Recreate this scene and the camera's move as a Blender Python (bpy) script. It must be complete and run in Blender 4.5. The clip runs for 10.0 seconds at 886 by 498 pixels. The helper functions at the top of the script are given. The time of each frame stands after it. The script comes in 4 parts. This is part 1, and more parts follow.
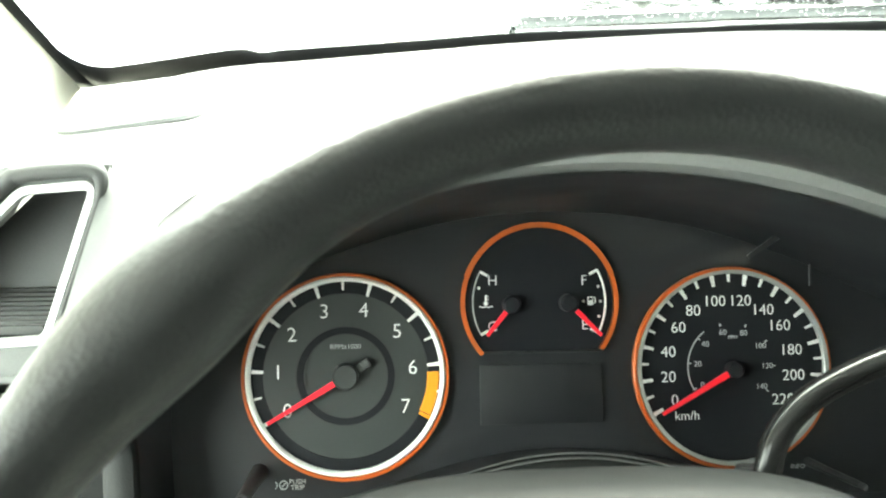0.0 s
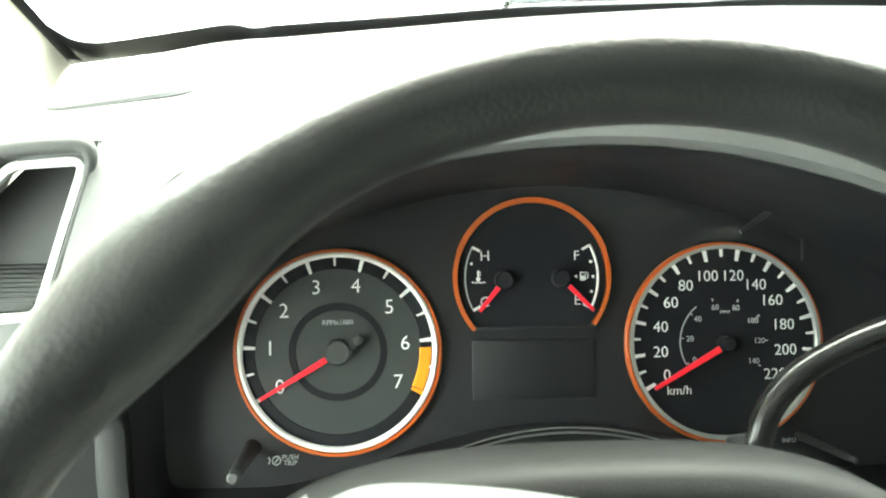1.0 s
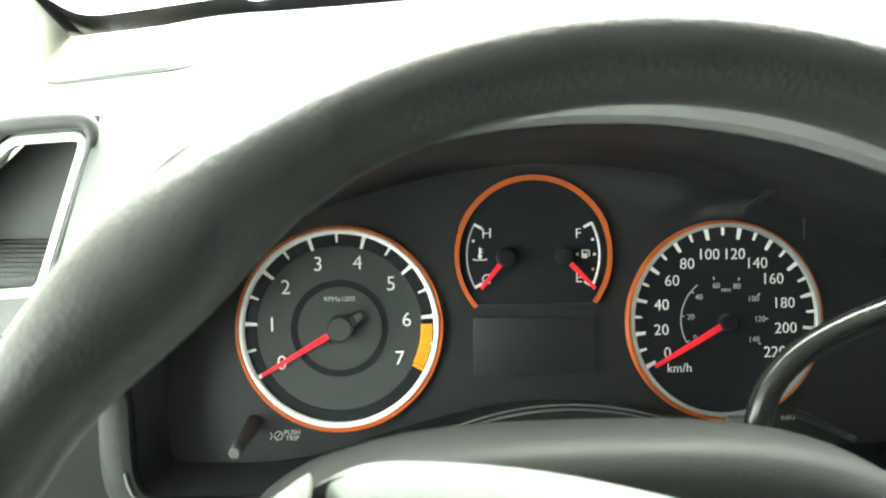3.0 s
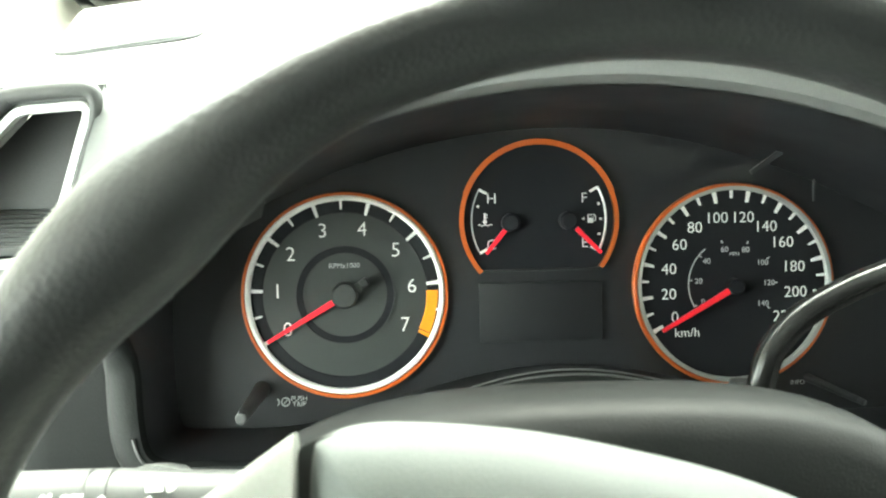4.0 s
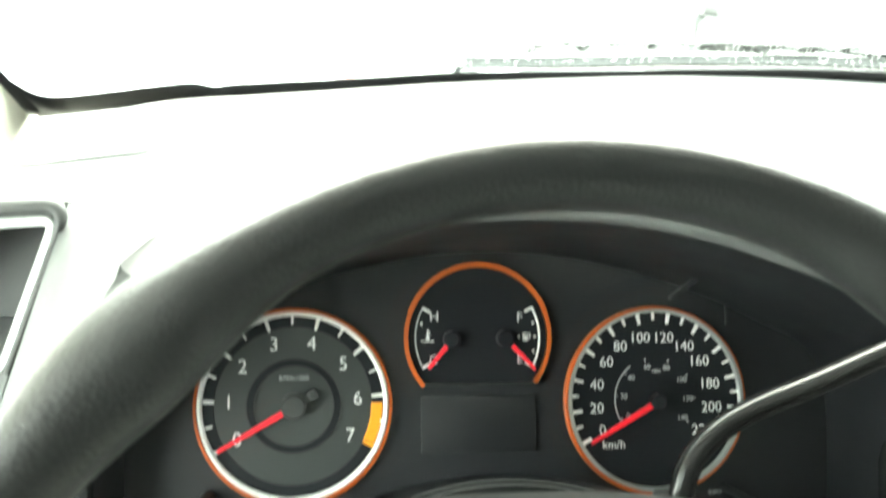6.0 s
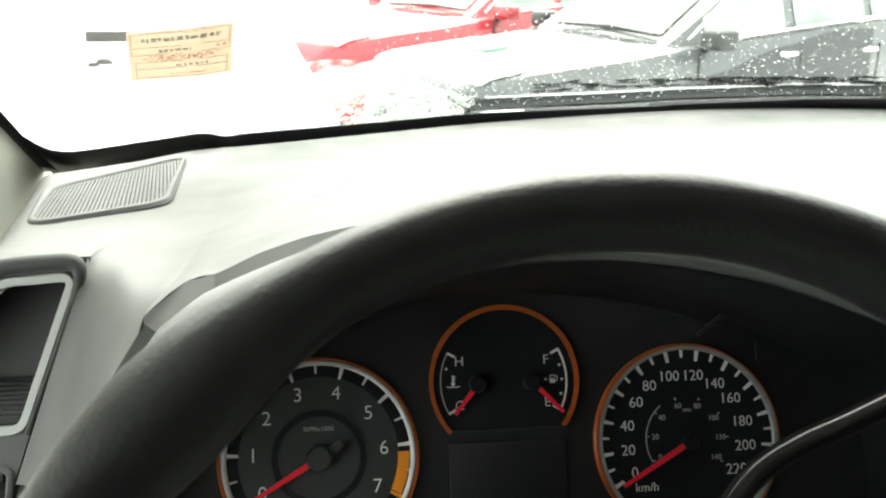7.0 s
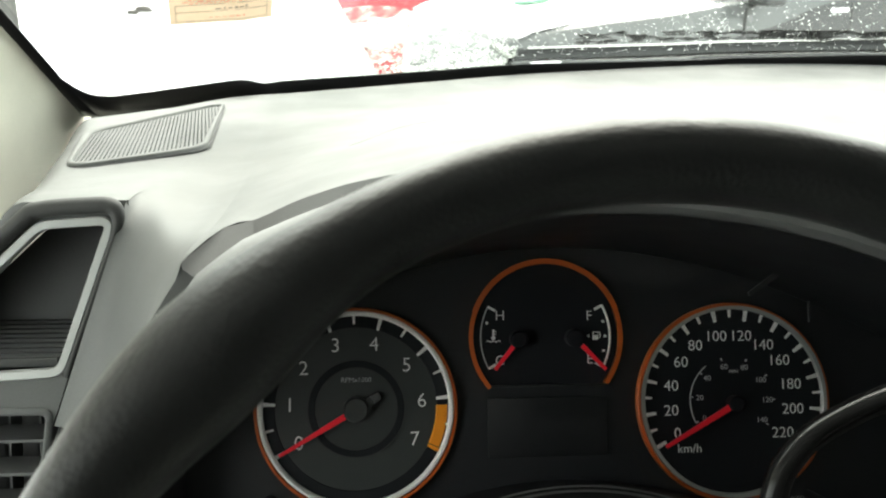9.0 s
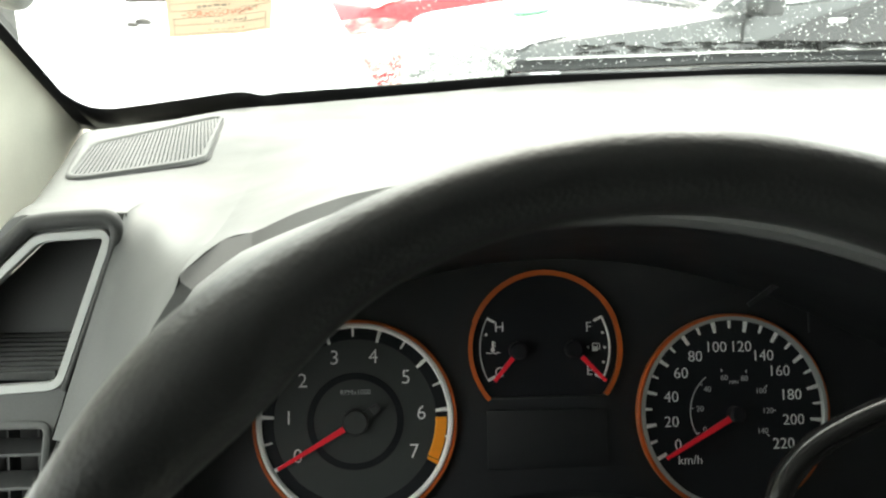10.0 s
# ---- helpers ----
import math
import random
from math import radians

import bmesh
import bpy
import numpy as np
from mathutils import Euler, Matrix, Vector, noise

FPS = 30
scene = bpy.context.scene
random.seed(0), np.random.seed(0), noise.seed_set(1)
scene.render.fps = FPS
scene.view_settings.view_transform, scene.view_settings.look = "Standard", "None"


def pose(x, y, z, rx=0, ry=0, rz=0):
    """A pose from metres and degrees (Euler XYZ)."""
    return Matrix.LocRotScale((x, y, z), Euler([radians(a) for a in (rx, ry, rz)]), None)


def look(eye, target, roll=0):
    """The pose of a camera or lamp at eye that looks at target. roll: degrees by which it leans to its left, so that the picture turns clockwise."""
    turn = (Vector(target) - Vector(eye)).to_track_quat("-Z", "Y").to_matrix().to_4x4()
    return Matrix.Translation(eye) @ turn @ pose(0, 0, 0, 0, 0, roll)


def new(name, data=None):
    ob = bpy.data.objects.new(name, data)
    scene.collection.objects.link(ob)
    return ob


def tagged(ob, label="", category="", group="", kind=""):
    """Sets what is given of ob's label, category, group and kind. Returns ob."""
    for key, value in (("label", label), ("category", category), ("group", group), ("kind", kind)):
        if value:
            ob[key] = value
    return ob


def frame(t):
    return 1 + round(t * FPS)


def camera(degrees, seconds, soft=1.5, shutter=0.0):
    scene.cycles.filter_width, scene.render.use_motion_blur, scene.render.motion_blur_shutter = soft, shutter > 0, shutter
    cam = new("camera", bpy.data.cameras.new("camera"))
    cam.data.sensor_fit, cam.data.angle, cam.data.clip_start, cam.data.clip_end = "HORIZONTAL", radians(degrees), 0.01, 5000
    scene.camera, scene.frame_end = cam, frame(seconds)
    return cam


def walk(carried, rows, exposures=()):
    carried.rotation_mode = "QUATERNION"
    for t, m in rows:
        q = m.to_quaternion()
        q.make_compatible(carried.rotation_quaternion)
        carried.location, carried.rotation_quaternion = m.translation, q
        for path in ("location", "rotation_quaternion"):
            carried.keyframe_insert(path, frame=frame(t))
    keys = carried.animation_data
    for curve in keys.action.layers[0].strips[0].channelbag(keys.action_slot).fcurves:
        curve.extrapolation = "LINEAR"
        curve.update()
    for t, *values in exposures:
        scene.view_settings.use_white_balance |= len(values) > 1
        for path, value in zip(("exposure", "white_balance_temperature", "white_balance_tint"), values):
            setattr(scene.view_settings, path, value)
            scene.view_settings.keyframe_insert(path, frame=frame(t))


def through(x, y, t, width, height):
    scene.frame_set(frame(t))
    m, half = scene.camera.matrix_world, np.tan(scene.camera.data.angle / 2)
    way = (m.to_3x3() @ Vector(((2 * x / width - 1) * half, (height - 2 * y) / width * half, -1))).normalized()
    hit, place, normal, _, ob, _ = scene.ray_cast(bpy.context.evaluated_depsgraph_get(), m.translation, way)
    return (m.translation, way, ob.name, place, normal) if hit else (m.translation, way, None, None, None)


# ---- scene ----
# The rows stand in the frame of the instrument cluster: x right, y away from the driver, z up along the dial faces.
CLUSTER = pose(0, 0, 1.40, -25, 0, 0)
PATH = [
    (0, -0.0773, -0.4529, 0.0435, 92.310, 0.986, -3.696),
    (0.5, -0.0775, -0.4523, 0.0434, 91.372, 1.007, -4.018),
    (1, -0.0759, -0.4513, 0.0423, 90.916, 1.116, -4.016),
    (1.5, -0.0795, -0.4508, 0.0448, 90.538, 0.457, -3.800),
    (2, -0.0790, -0.4560, 0.0479, 91.308, -0.161, -4.079),
    (2.5, -0.0794, -0.4545, 0.0469, 90.678, 0.249, -4.414),
    (3, -0.0767, -0.4514, 0.0438, 89.289, 0.845, -4.006),
    (4.5, -0.0657, -0.4504, 0.0384, 87.390, 1.415, -2.308),
    (5, -0.0745, -0.4518, 0.0355, 89.070, 1.374, -3.664),
    (5.5, -0.0761, -0.4586, 0.0419, 90.182, 1.070, -4.422),
    (6, -0.0797, -0.4822, 0.0483, 93.931, 0.371, -7.235),
    (6.2, -0.0845, -0.4878, 0.0526, 96.298, 1.900, -7.736),
    (7.3, -0.0853, -0.4735, 0.0497, 96.566, 1.781, -6.042),
    (7.5, -0.0836, -0.4738, 0.0500, 96.420, 1.401, -5.883),
    (8, -0.0864, -0.4678, 0.0476, 95.475, 1.566, -5.308),
    (8.5, -0.0891, -0.4674, 0.0467, 95.684, 1.031, -5.418),
    (9, -0.0882, -0.4636, 0.0497, 93.728, 0.763, -4.418),
    (9.5, -0.0898, -0.4612, 0.0471, 93.710, 1.001, -4.643),
    (10, -0.0878, -0.4630, 0.0502, 94.401, 0.961, -4.426),
]
cam = camera(51.9, 10.0, soft=2.0, shutter=0.4)
cam.data.dof.use_dof, cam.data.dof.focus_distance, cam.data.dof.aperture_fstop = True, 0.55, 22
walk(cam, [(t, CLUSTER @ pose(x, y, z, rx, ry, rz)) for t, x, y, z, rx, ry, rz in PATH],
     exposures=[(t, stops, 6650 if t < 7 else 6700, -4 if t < 7 else 4) for t, stops in ((0, 4.35), (5.5, 4.35), (6.1, 4.3), (7.2, 1.85), (8.5, 1.8), (9.2, 2.05), (10, 2.2))])

# ---- sky and sun: a bright overcast winter day ----
world = bpy.data.worlds.new("overcast_sky")
scene.world = world
world.use_nodes = True
wn = world.node_tree.nodes
sky = wn.new("ShaderNodeTexSky")
sky.sky_type = "NISHITA"
sky.sun_disc = False
sky.sun_elevation, sky.sun_rotation = radians(51), radians(7)
sky.air_density, sky.dust_density, sky.ozone_density = 1.0, 4.0, 1.0
soft_sky = wn.new("ShaderNodeMix")
soft_sky.data_type = "RGBA"
soft_sky.inputs["Factor"].default_value = 0.75
soft_sky.inputs["B"].default_value = (9.0, 9.3, 8.8, 1)
world.node_tree.links.new(sky.outputs[0], soft_sky.inputs["A"])
wn["Background"].inputs["Strength"].default_value = 0.13
world.node_tree.links.new(soft_sky.outputs["Result"], wn["Background"].inputs["Color"])
sun_data = bpy.data.lights.new("sun", "SUN")
sun_data.energy, sun_data.angle, sun_data.color = 1.6, radians(70), (1.0, 0.97, 0.92)
sun = new("sun", sun_data)
sun.matrix_world = look((0, 0, 0), (-0.08, -0.61, -0.78))


# ---- materials ----
def material(name, colour, rough=0.6, metal=0.0, grain=0.0, grain_size=0.002, stain=0.12, stain_size=0.15, bump=0.0, bump_size=0.001,
             coat=0.0, spec=0.5, island=0.0):
    m = bpy.data.materials.new(name)
    m.use_nodes = True
    nodes, links = m.node_tree.nodes, m.node_tree.links
    b = nodes["Principled BSDF"]
    b.inputs["Roughness"].default_value, b.inputs["Metallic"].default_value = rough, metal
    b.inputs["Coat Weight"].default_value = coat
    b.inputs["Specular IOR Level"].default_value = spec
    coords = nodes.new("ShaderNodeTexCoord")

    def tex(size, detail=3):
        n = nodes.new("ShaderNodeTexNoise")
        n.inputs["Scale"].default_value, n.inputs["Detail"].default_value = 1 / size, detail
        links.new(coords.outputs["Object"], n.inputs["Vector"])
        return n.outputs["Fac"]

    def scaled(value, low, high):
        n = nodes.new("ShaderNodeMapRange")
        n.inputs["From Min"].default_value, n.inputs["From Max"].default_value = 0.3, 0.7
        n.inputs["To Min"].default_value, n.inputs["To Max"].default_value = low, high
        links.new(value, n.inputs["Value"])
        return n.outputs["Result"]

    def times(a, c):
        n = nodes.new("ShaderNodeMath")
        n.operation = "MULTIPLY"
        links.new(a, n.inputs[0])
        links.new(c, n.inputs[1])
        return n.outputs[0]

    value = times(scaled(tex(stain_size), 1 - stain, 1 + stain), scaled(tex(grain_size), 1 - grain, 1 + grain))
    mix = nodes.new("ShaderNodeVectorMath")
    mix.operation = "SCALE"
    mix.inputs[0].default_value = colour
    links.new(value, mix.inputs["Scale"])
    links.new(mix.outputs[0], b.inputs["Base Color"])
    links.new(scaled(tex(stain_size * 0.4), max(0, rough - 0.06), min(1, rough + 0.06)), b.inputs["Roughness"])
    if bump:
        n = nodes.new("ShaderNodeBump")
        n.inputs["Strength"].default_value, n.inputs["Distance"].default_value = bump, bump_size * 0.4
        vor = nodes.new("ShaderNodeTexVoronoi")
        vor.inputs["Scale"].default_value = 1 / bump_size
        links.new(coords.outputs["Object"], vor.inputs["Vector"])
        links.new(vor.outputs["Distance"], n.inputs["Height"])
        links.new(n.outputs["Normal"], b.inputs["Normal"])
    return m


def pane_material(name, tint, gloss=0.04):
    """Clear glass: what is behind it, and a reflection that grows towards grazing angles."""
    m = bpy.data.materials.new(name)
    m.use_nodes = True
    nodes, links = m.node_tree.nodes, m.node_tree.links
    nodes.remove(nodes["Principled BSDF"])
    clear, shine, mix, fres = (nodes.new("ShaderNode" + k) for k in ("BsdfTransparent", "BsdfGlossy", "MixShader", "Fresnel"))
    clear.inputs["Color"].default_value = (*tint, 1)
    shine.inputs["Roughness"].default_value = 0.02
    fres.inputs["IOR"].default_value = 1.45
    links.new(fres.outputs[0], mix.inputs[0])
    links.new(clear.outputs[0], mix.inputs[1])
    links.new(shine.outputs[0], mix.inputs[2])
    links.new(mix.outputs[0], nodes["Material Output"].inputs["Surface"])
    return m


def see_through(name, colour, through=0.6, rough=0.6, grain_size=0.01):
    """Paper or ice: light that falls on its far side shines through."""
    m = material(name, colour, rough, grain=0.06, grain_size=grain_size, stain=0.06, stain_size=0.03)
    nodes, links = m.node_tree.nodes, m.node_tree.links
    glow, mix = nodes.new("ShaderNodeBsdfTranslucent"), nodes.new("ShaderNodeMixShader")
    glow.inputs["Color"].default_value = (*colour, 1)
    mix.inputs[0].default_value = through
    links.new(nodes["Principled BSDF"].outputs[0], mix.inputs[1])
    links.new(glow.outputs[0], mix.inputs[2])
    links.new(mix.outputs[0], nodes["Material Output"].inputs["Surface"])
    return m


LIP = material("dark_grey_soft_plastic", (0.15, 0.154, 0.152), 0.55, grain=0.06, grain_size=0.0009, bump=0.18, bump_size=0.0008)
# Dashboard plastic darkened to hold the shade on the visor's front.
HOOD = material("shaded_hood_plastic", (0.040, 0.042, 0.041), 0.6, grain=0.06, grain_size=0.0009, bump=0.18, bump_size=0.0008, spec=0.3)
BROW = material("shaded_pocket_brow_plastic", (0.030, 0.0315, 0.031), 0.6, grain=0.08, grain_size=0.0009, bump=0.15, bump_size=0.0009)
EDGING = material("deep_charcoal_plastic", (0.05, 0.052, 0.052), 0.5, grain=0.08, grain_size=0.0009)
PAPER = see_through("cream_paper", (0.66, 0.58, 0.49), 0.6)
LEATHER = material("black_leather", (0.0085, 0.0094, 0.0092), 0.46, grain=0.2, grain_size=0.0016, stain=0.12, stain_size=0.03, bump=0.22, bump_size=0.0017, spec=0.56)
leather = LEATHER.node_tree.nodes["Principled BSDF"]
leather.inputs["Sheen Weight"].default_value, leather.inputs["Sheen Roughness"].default_value = 0.035, 0.45
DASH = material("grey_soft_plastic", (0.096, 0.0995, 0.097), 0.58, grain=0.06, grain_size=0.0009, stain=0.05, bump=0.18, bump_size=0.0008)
VISOR = material("charcoal_soft_plastic", (0.10, 0.103, 0.102), 0.6, grain=0.08, grain_size=0.0009, bump=0.18, bump_size=0.0008)
BLACK = material("black_plastic", (0.023, 0.0235, 0.0243), 0.5, grain=0.1, stain=0.1)
MASK = material("matt_black_mask", (0.013, 0.014, 0.0165), 0.5, grain=0.05)
FACE = material("dial_face", (0.036, 0.0403, 0.039), 0.45, grain=0.06, grain_size=0.0006)
FACE_DARK = material("dark_dial_face", (0.0115, 0.0125, 0.0155), 0.6, grain=0.06, grain_size=0.0006, spec=0.2)
ORANGE = material("orange_ring", (0.52, 0.105, 0.015), 0.4, stain=0.05)
AMBER = material("amber_band", (0.95, 0.32, 0.012), 0.5, stain=0.04)
WHITE = material("white_print", (0.92, 0.92, 0.90), 0.5, stain=0.02)
GREY_PRINT = material("grey_print", (0.46, 0.47, 0.47), 0.5, stain=0.03)
SILVER = material("silver_paint", (0.40, 0.41, 0.40), 0.4, metal=0.3, stain=0.05)
NEEDLE = material("red_needle", (0.95, 0.010, 0.035), 0.4, stain=0.04)
HUBPAD = material("grey_airbag_cover", (0.092, 0.1005, 0.095), 0.62, grain=0.06, grain_size=0.0009, bump=0.15, bump_size=0.0008, spec=0.3)
SPOKE = material("pale_grey_spoke", (0.26, 0.26, 0.236), 0.55, grain=0.06, grain_size=0.0009, bump=0.12, bump_size=0.0008)
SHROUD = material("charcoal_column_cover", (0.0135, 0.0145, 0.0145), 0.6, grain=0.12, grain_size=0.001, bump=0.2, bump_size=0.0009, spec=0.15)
CHROME = material("black_gloss_enamel", (0.012, 0.012, 0.012), 0.16, stain=0.05, spec=0.4)
CREAM = material("cream_trim", (0.80, 0.78, 0.67), 0.75, grain=0.05, grain_size=0.001, bump=0.2, bump_size=0.0015)
HEADLINER = material("headliner_cloth", (0.42, 0.42, 0.40), 0.95, grain=0.1, grain_size=0.002)
FRIT = material("black_glass_border", (0.012, 0.012, 0.013), 0.35)
RUBBER = material("black_rubber", (0.02, 0.02, 0.021), 0.55, grain=0.15, grain_size=0.003)
STREAK = material("lens_streak_grey", (0.034, 0.035, 0.037), 0.35, stain=0.3, stain_size=0.01)
LENS = bpy.data.materials.new("clear_dial_cover")
LENS.use_nodes = True
nodes, links = LENS.node_tree.nodes, LENS.node_tree.links
nodes.remove(nodes["Principled BSDF"])
clear, shine, mix, facing, curve, share = (nodes.new("ShaderNode" + k) for k in ("BsdfTransparent", "BsdfGlossy", "MixShader", "LayerWeight", "Math", "MapRange"))
shine.inputs["Roughness"].default_value = 0.06
curve.operation = "POWER"
curve.inputs[1].default_value = 4
share.inputs["To Min"].default_value, share.inputs["To Max"].default_value = 0.015, 0.5
links.new(facing.outputs["Facing"], curve.inputs[0])
links.new(curve.outputs[0], share.inputs["Value"])
links.new(share.outputs["Result"], mix.inputs[0])
links.new(clear.outputs[0], mix.inputs[1])
links.new(shine.outputs[0], mix.inputs[2])
links.new(mix.outputs[0], nodes["Material Output"].inputs["Surface"])
DISPLAY = material("unlit_display", (0.0085, 0.0092, 0.011), 0.5, grain=0.04)
HUB = material("dark_grey_hub", (0.036, 0.039, 0.038), 0.5, grain=0.05)
SEAT = material("grey_seat_cloth", (0.07, 0.07, 0.07), 0.95, grain=0.15, grain_size=0.003)
GLASS = pane_material("windscreen_glass", (0.93, 0.96, 0.95))
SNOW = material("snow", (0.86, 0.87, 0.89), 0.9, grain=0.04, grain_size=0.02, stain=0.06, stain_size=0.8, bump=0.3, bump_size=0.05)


# ---- builders ----
def thing(name, m, label, category, group="", kind=""):
    ob = new(name)
    ob.matrix_world = m
    ob.empty_display_size = 0.02
    return tagged(ob, label, category, group, kind)


def part(name, bm, mat, parent=None, label="", smooth=35):
    bmesh.ops.recalc_face_normals(bm, faces=bm.faces)
    me = bpy.data.meshes.new(name)
    bm.to_mesh(me)
    bm.free()
    me.materials.append(mat)
    if smooth:
        me.shade_smooth()
        me.set_sharp_from_angle(angle=radians(smooth))
    ob = new(name, me)
    ob.parent = parent
    return tagged(ob, label)


def box(x0, x1, y0, y1, z0, z1, bevel=0.0, segments=2):
    bm = bmesh.new()
    bmesh.ops.create_cube(bm, size=1, matrix=Matrix.LocRotScale(((x0 + x1) / 2, (y0 + y1) / 2, (z0 + z1) / 2), None, (x1 - x0, y1 - y0, z1 - z0)))
    if bevel:
        bmesh.ops.bevel(bm, geom=bm.edges[:], offset=bevel, segments=segments, affect="EDGES", profile=0.5)
    return bm


def loft(loops, closed=True, caps=True):
    """A skin over a row of loops with the same number of points."""
    bm = bmesh.new()
    rows = [[bm.verts.new(p) for p in loop] for loop in loops]
    n = len(rows[0])
    for a, b in zip(rows, rows[1:]):
        for i in range(n if closed else n - 1):
            j = (i + 1) % n
            bm.faces.new((a[i], a[j], b[j], b[i]))
    if caps and closed:
        bm.faces.new(rows[0])
        bm.faces.new(rows[-1][::-1])
    return bm


def solid(bm, thickness):
    bmesh.ops.recalc_face_normals(bm, faces=bm.faces)
    bmesh.ops.solidify(bm, geom=bm.faces[:], thickness=thickness)
    return bm


def annulus(cx, cz, r0, r1, y0, y1, a0=0.0, a1=360.0, n=96, r0_end=None, r1_end=None):
    """A flat ring, or an arc of one, that faces the driver; y0 is its near face."""
    full = a1 - a0 >= 360
    k = n if full else n + 1
    loops = []
    for i in range(k):
        s = i / n
        a = radians(a0 + (a1 - a0) * s)
        ra, rb = r0, r1
        c, d = math.cos(a), math.sin(a)
        e = (y1 - y0) * 0.35
        loops.append([(cx + r * c, y, cz + r * d) for r, y in ((ra, y1), (ra, y0 + e), (ra + e, y0), (rb - e, y0), (rb, y0 + e), (rb, y1))])
    if full:
        loops.append(loops[0])
    bm = loft(loops, closed=True, caps=not full)
    if full:
        bmesh.ops.remove_doubles(bm, verts=bm.verts[:], dist=1e-7)
    return bm


def disc(cx, cz, r, y0, y1, n=64, edge=0.0004):
    loops = [[(cx + q * math.cos(2 * math.pi * i / n), y, cz + q * math.sin(2 * math.pi * i / n)) for i in range(n)]
             for q, y in ((r, y1), (r, y0 + edge), (r - edge, y0))]
    return loft(loops)


def tube(points, radius, n=16, caps=True):
    """A round bar along points; radius is a number or one for each point."""
    pts = [Vector(p) for p in points]
    loops = []
    side = None
    for i, p in enumerate(pts):
        d = (pts[min(i + 1, len(pts) - 1)] - pts[max(i - 1, 0)]).normalized()
        if side is None:
            side = d.orthogonal().normalized()
        side = (side - d * side.dot(d)).normalized()
        up = d.cross(side)
        r = radius[i] if isinstance(radius, (list, tuple)) else radius
        loops.append([p + r * (math.cos(2 * math.pi * k / n) * side + math.sin(2 * math.pi * k / n) * up) for k in range(n)])
    return loft(loops, caps=caps)


def spline(points, n=8):
    """A smooth line through points."""
    pts = [Vector(p) for p in points]
    pts = [2 * pts[0] - pts[1]] + pts + [2 * pts[-1] - pts[-2]]
    out = []
    for a, b, c, d in zip(pts, pts[1:], pts[2:], pts[3:]):
        for k in range(n):
            s = k / n
            out.append(0.5 * (2 * b + (c - a) * s + (2 * a - 5 * b + 4 * c - d) * s * s + (3 * b - a - 3 * c + d) * s ** 3))
    return out + [pts[-2]]


def lerp(x, table):
    """Straight lines between (x, value) pairs."""
    if x <= table[0][0]:
        return table[0][1]
    for (a, u), (b, v) in zip(table, table[1:]):
        if x <= b:
            return u + (v - u) * (x - a) / (b - a)
    return table[-1][1]


def text(name, words, x, z, size, mat, parent, y=-0.0012, turn=0.0, depth=0.0002, squeeze=1.0, thin=0.0):
    """Words that face the driver, centred at x, z."""
    curve = bpy.data.curves.new(name, "FONT")
    curve.body, curve.size, curve.extrude = words, size, depth
    curve.align_x, curve.align_y = "CENTER", "CENTER"
    curve.resolution_u, curve.offset = 3, thin
    ob = new(name, curve)
    me = bpy.data.meshes.new_from_object(ob.evaluated_get(bpy.context.evaluated_depsgraph_get()))
    bpy.data.objects.remove(ob)
    bpy.data.curves.remove(curve)
    me.transform(pose(x, y, z, 90, 0, 0) @ pose(0, 0, 0, 0, 0, turn) @ Matrix.Diagonal((squeeze, 1, 1, 1)))
    me.materials.clear()
    me.materials.append(mat)
    made = new(name, me)
    made.parent = parent
    return made


def bar(x0, z0, x1, z1, w0, w1, y0, y1):
    """A tapered bar from one point of the dial plane to another."""
    a, b = Vector((x0, 0, z0)), Vector((x1, 0, z1))
    d = (b - a).normalized()
    s = Vector((d.z, 0, -d.x))
    loops = [[(q.x, y, q.z) for q in (a - s * w0 / 2, a + s * w0 / 2, b + s * w1 / 2, b - s * w1 / 2)] for y in (y0, y1)]
    return loft(loops)


# ---- the dashboard ----
VISOR_MID = 0.008
REAR_MARKS = [(-0.42, 0.447), (-0.3273, 0.509), (-0.2839, 0.540), (-0.235, 0.571), (-0.2, 0.577), (-0.165, 0.588), (-0.033, 0.646), (0.113, 0.708), (0.355, 0.776), (0.55, 0.785), (0.85, 0.735), (1.2, 0.56)]
REAR = [(p.x, p.y - 0.04) for p in spline([(x, y, 0) for x, y in REAR_MARKS], 30)]


def lip_height(x):
    """Height of the visor's upper edge along the dial plane."""
    return 0.1148 - 1.75 * (x - VISOR_MID) ** 2


def brow(x):
    return max(0, 0.054 - 1.63 * (x - VISOR_MID) ** 2)


def dash_top(x, y):
    s = min(1, max(-0.1, (y + 0.03) / (lerp(x, REAR) + 0.03)))
    z = 1.490 + 0.0045 * max(0, (s - 0.85) / 0.15) ** 1.5 - (0.0467 + 0.006 * min(1, max(0, (-0.2 - x) / 0.08))) * s + brow(x) * min(1, max(0, 0.97 - s)) ** 1.5
    q = min(1, max(0, (-0.180 - x) / 0.03))
    z += 0.0095 * q * q * (3 - 2 * q) * math.exp(-((y - 0.055) / 0.065) ** 2)
    # lift at the visor's corner, fitted to its edge in the camera's view
    u, v = min(1, max(0, (-0.136 - x) / 0.013)), min(1, max(0, (x + 0.210) / 0.045))
    z += 0.0068 * u * u * (3 - 2 * u) * v * v * (3 - 2 * v) * math.exp(-((y + 0.05) / 0.05) ** 2)
    d = max(0, -0.263 - 0.21 * max(0, y - 0.045) - x)
    return z - 2.4 * d * d / (d + 0.03)


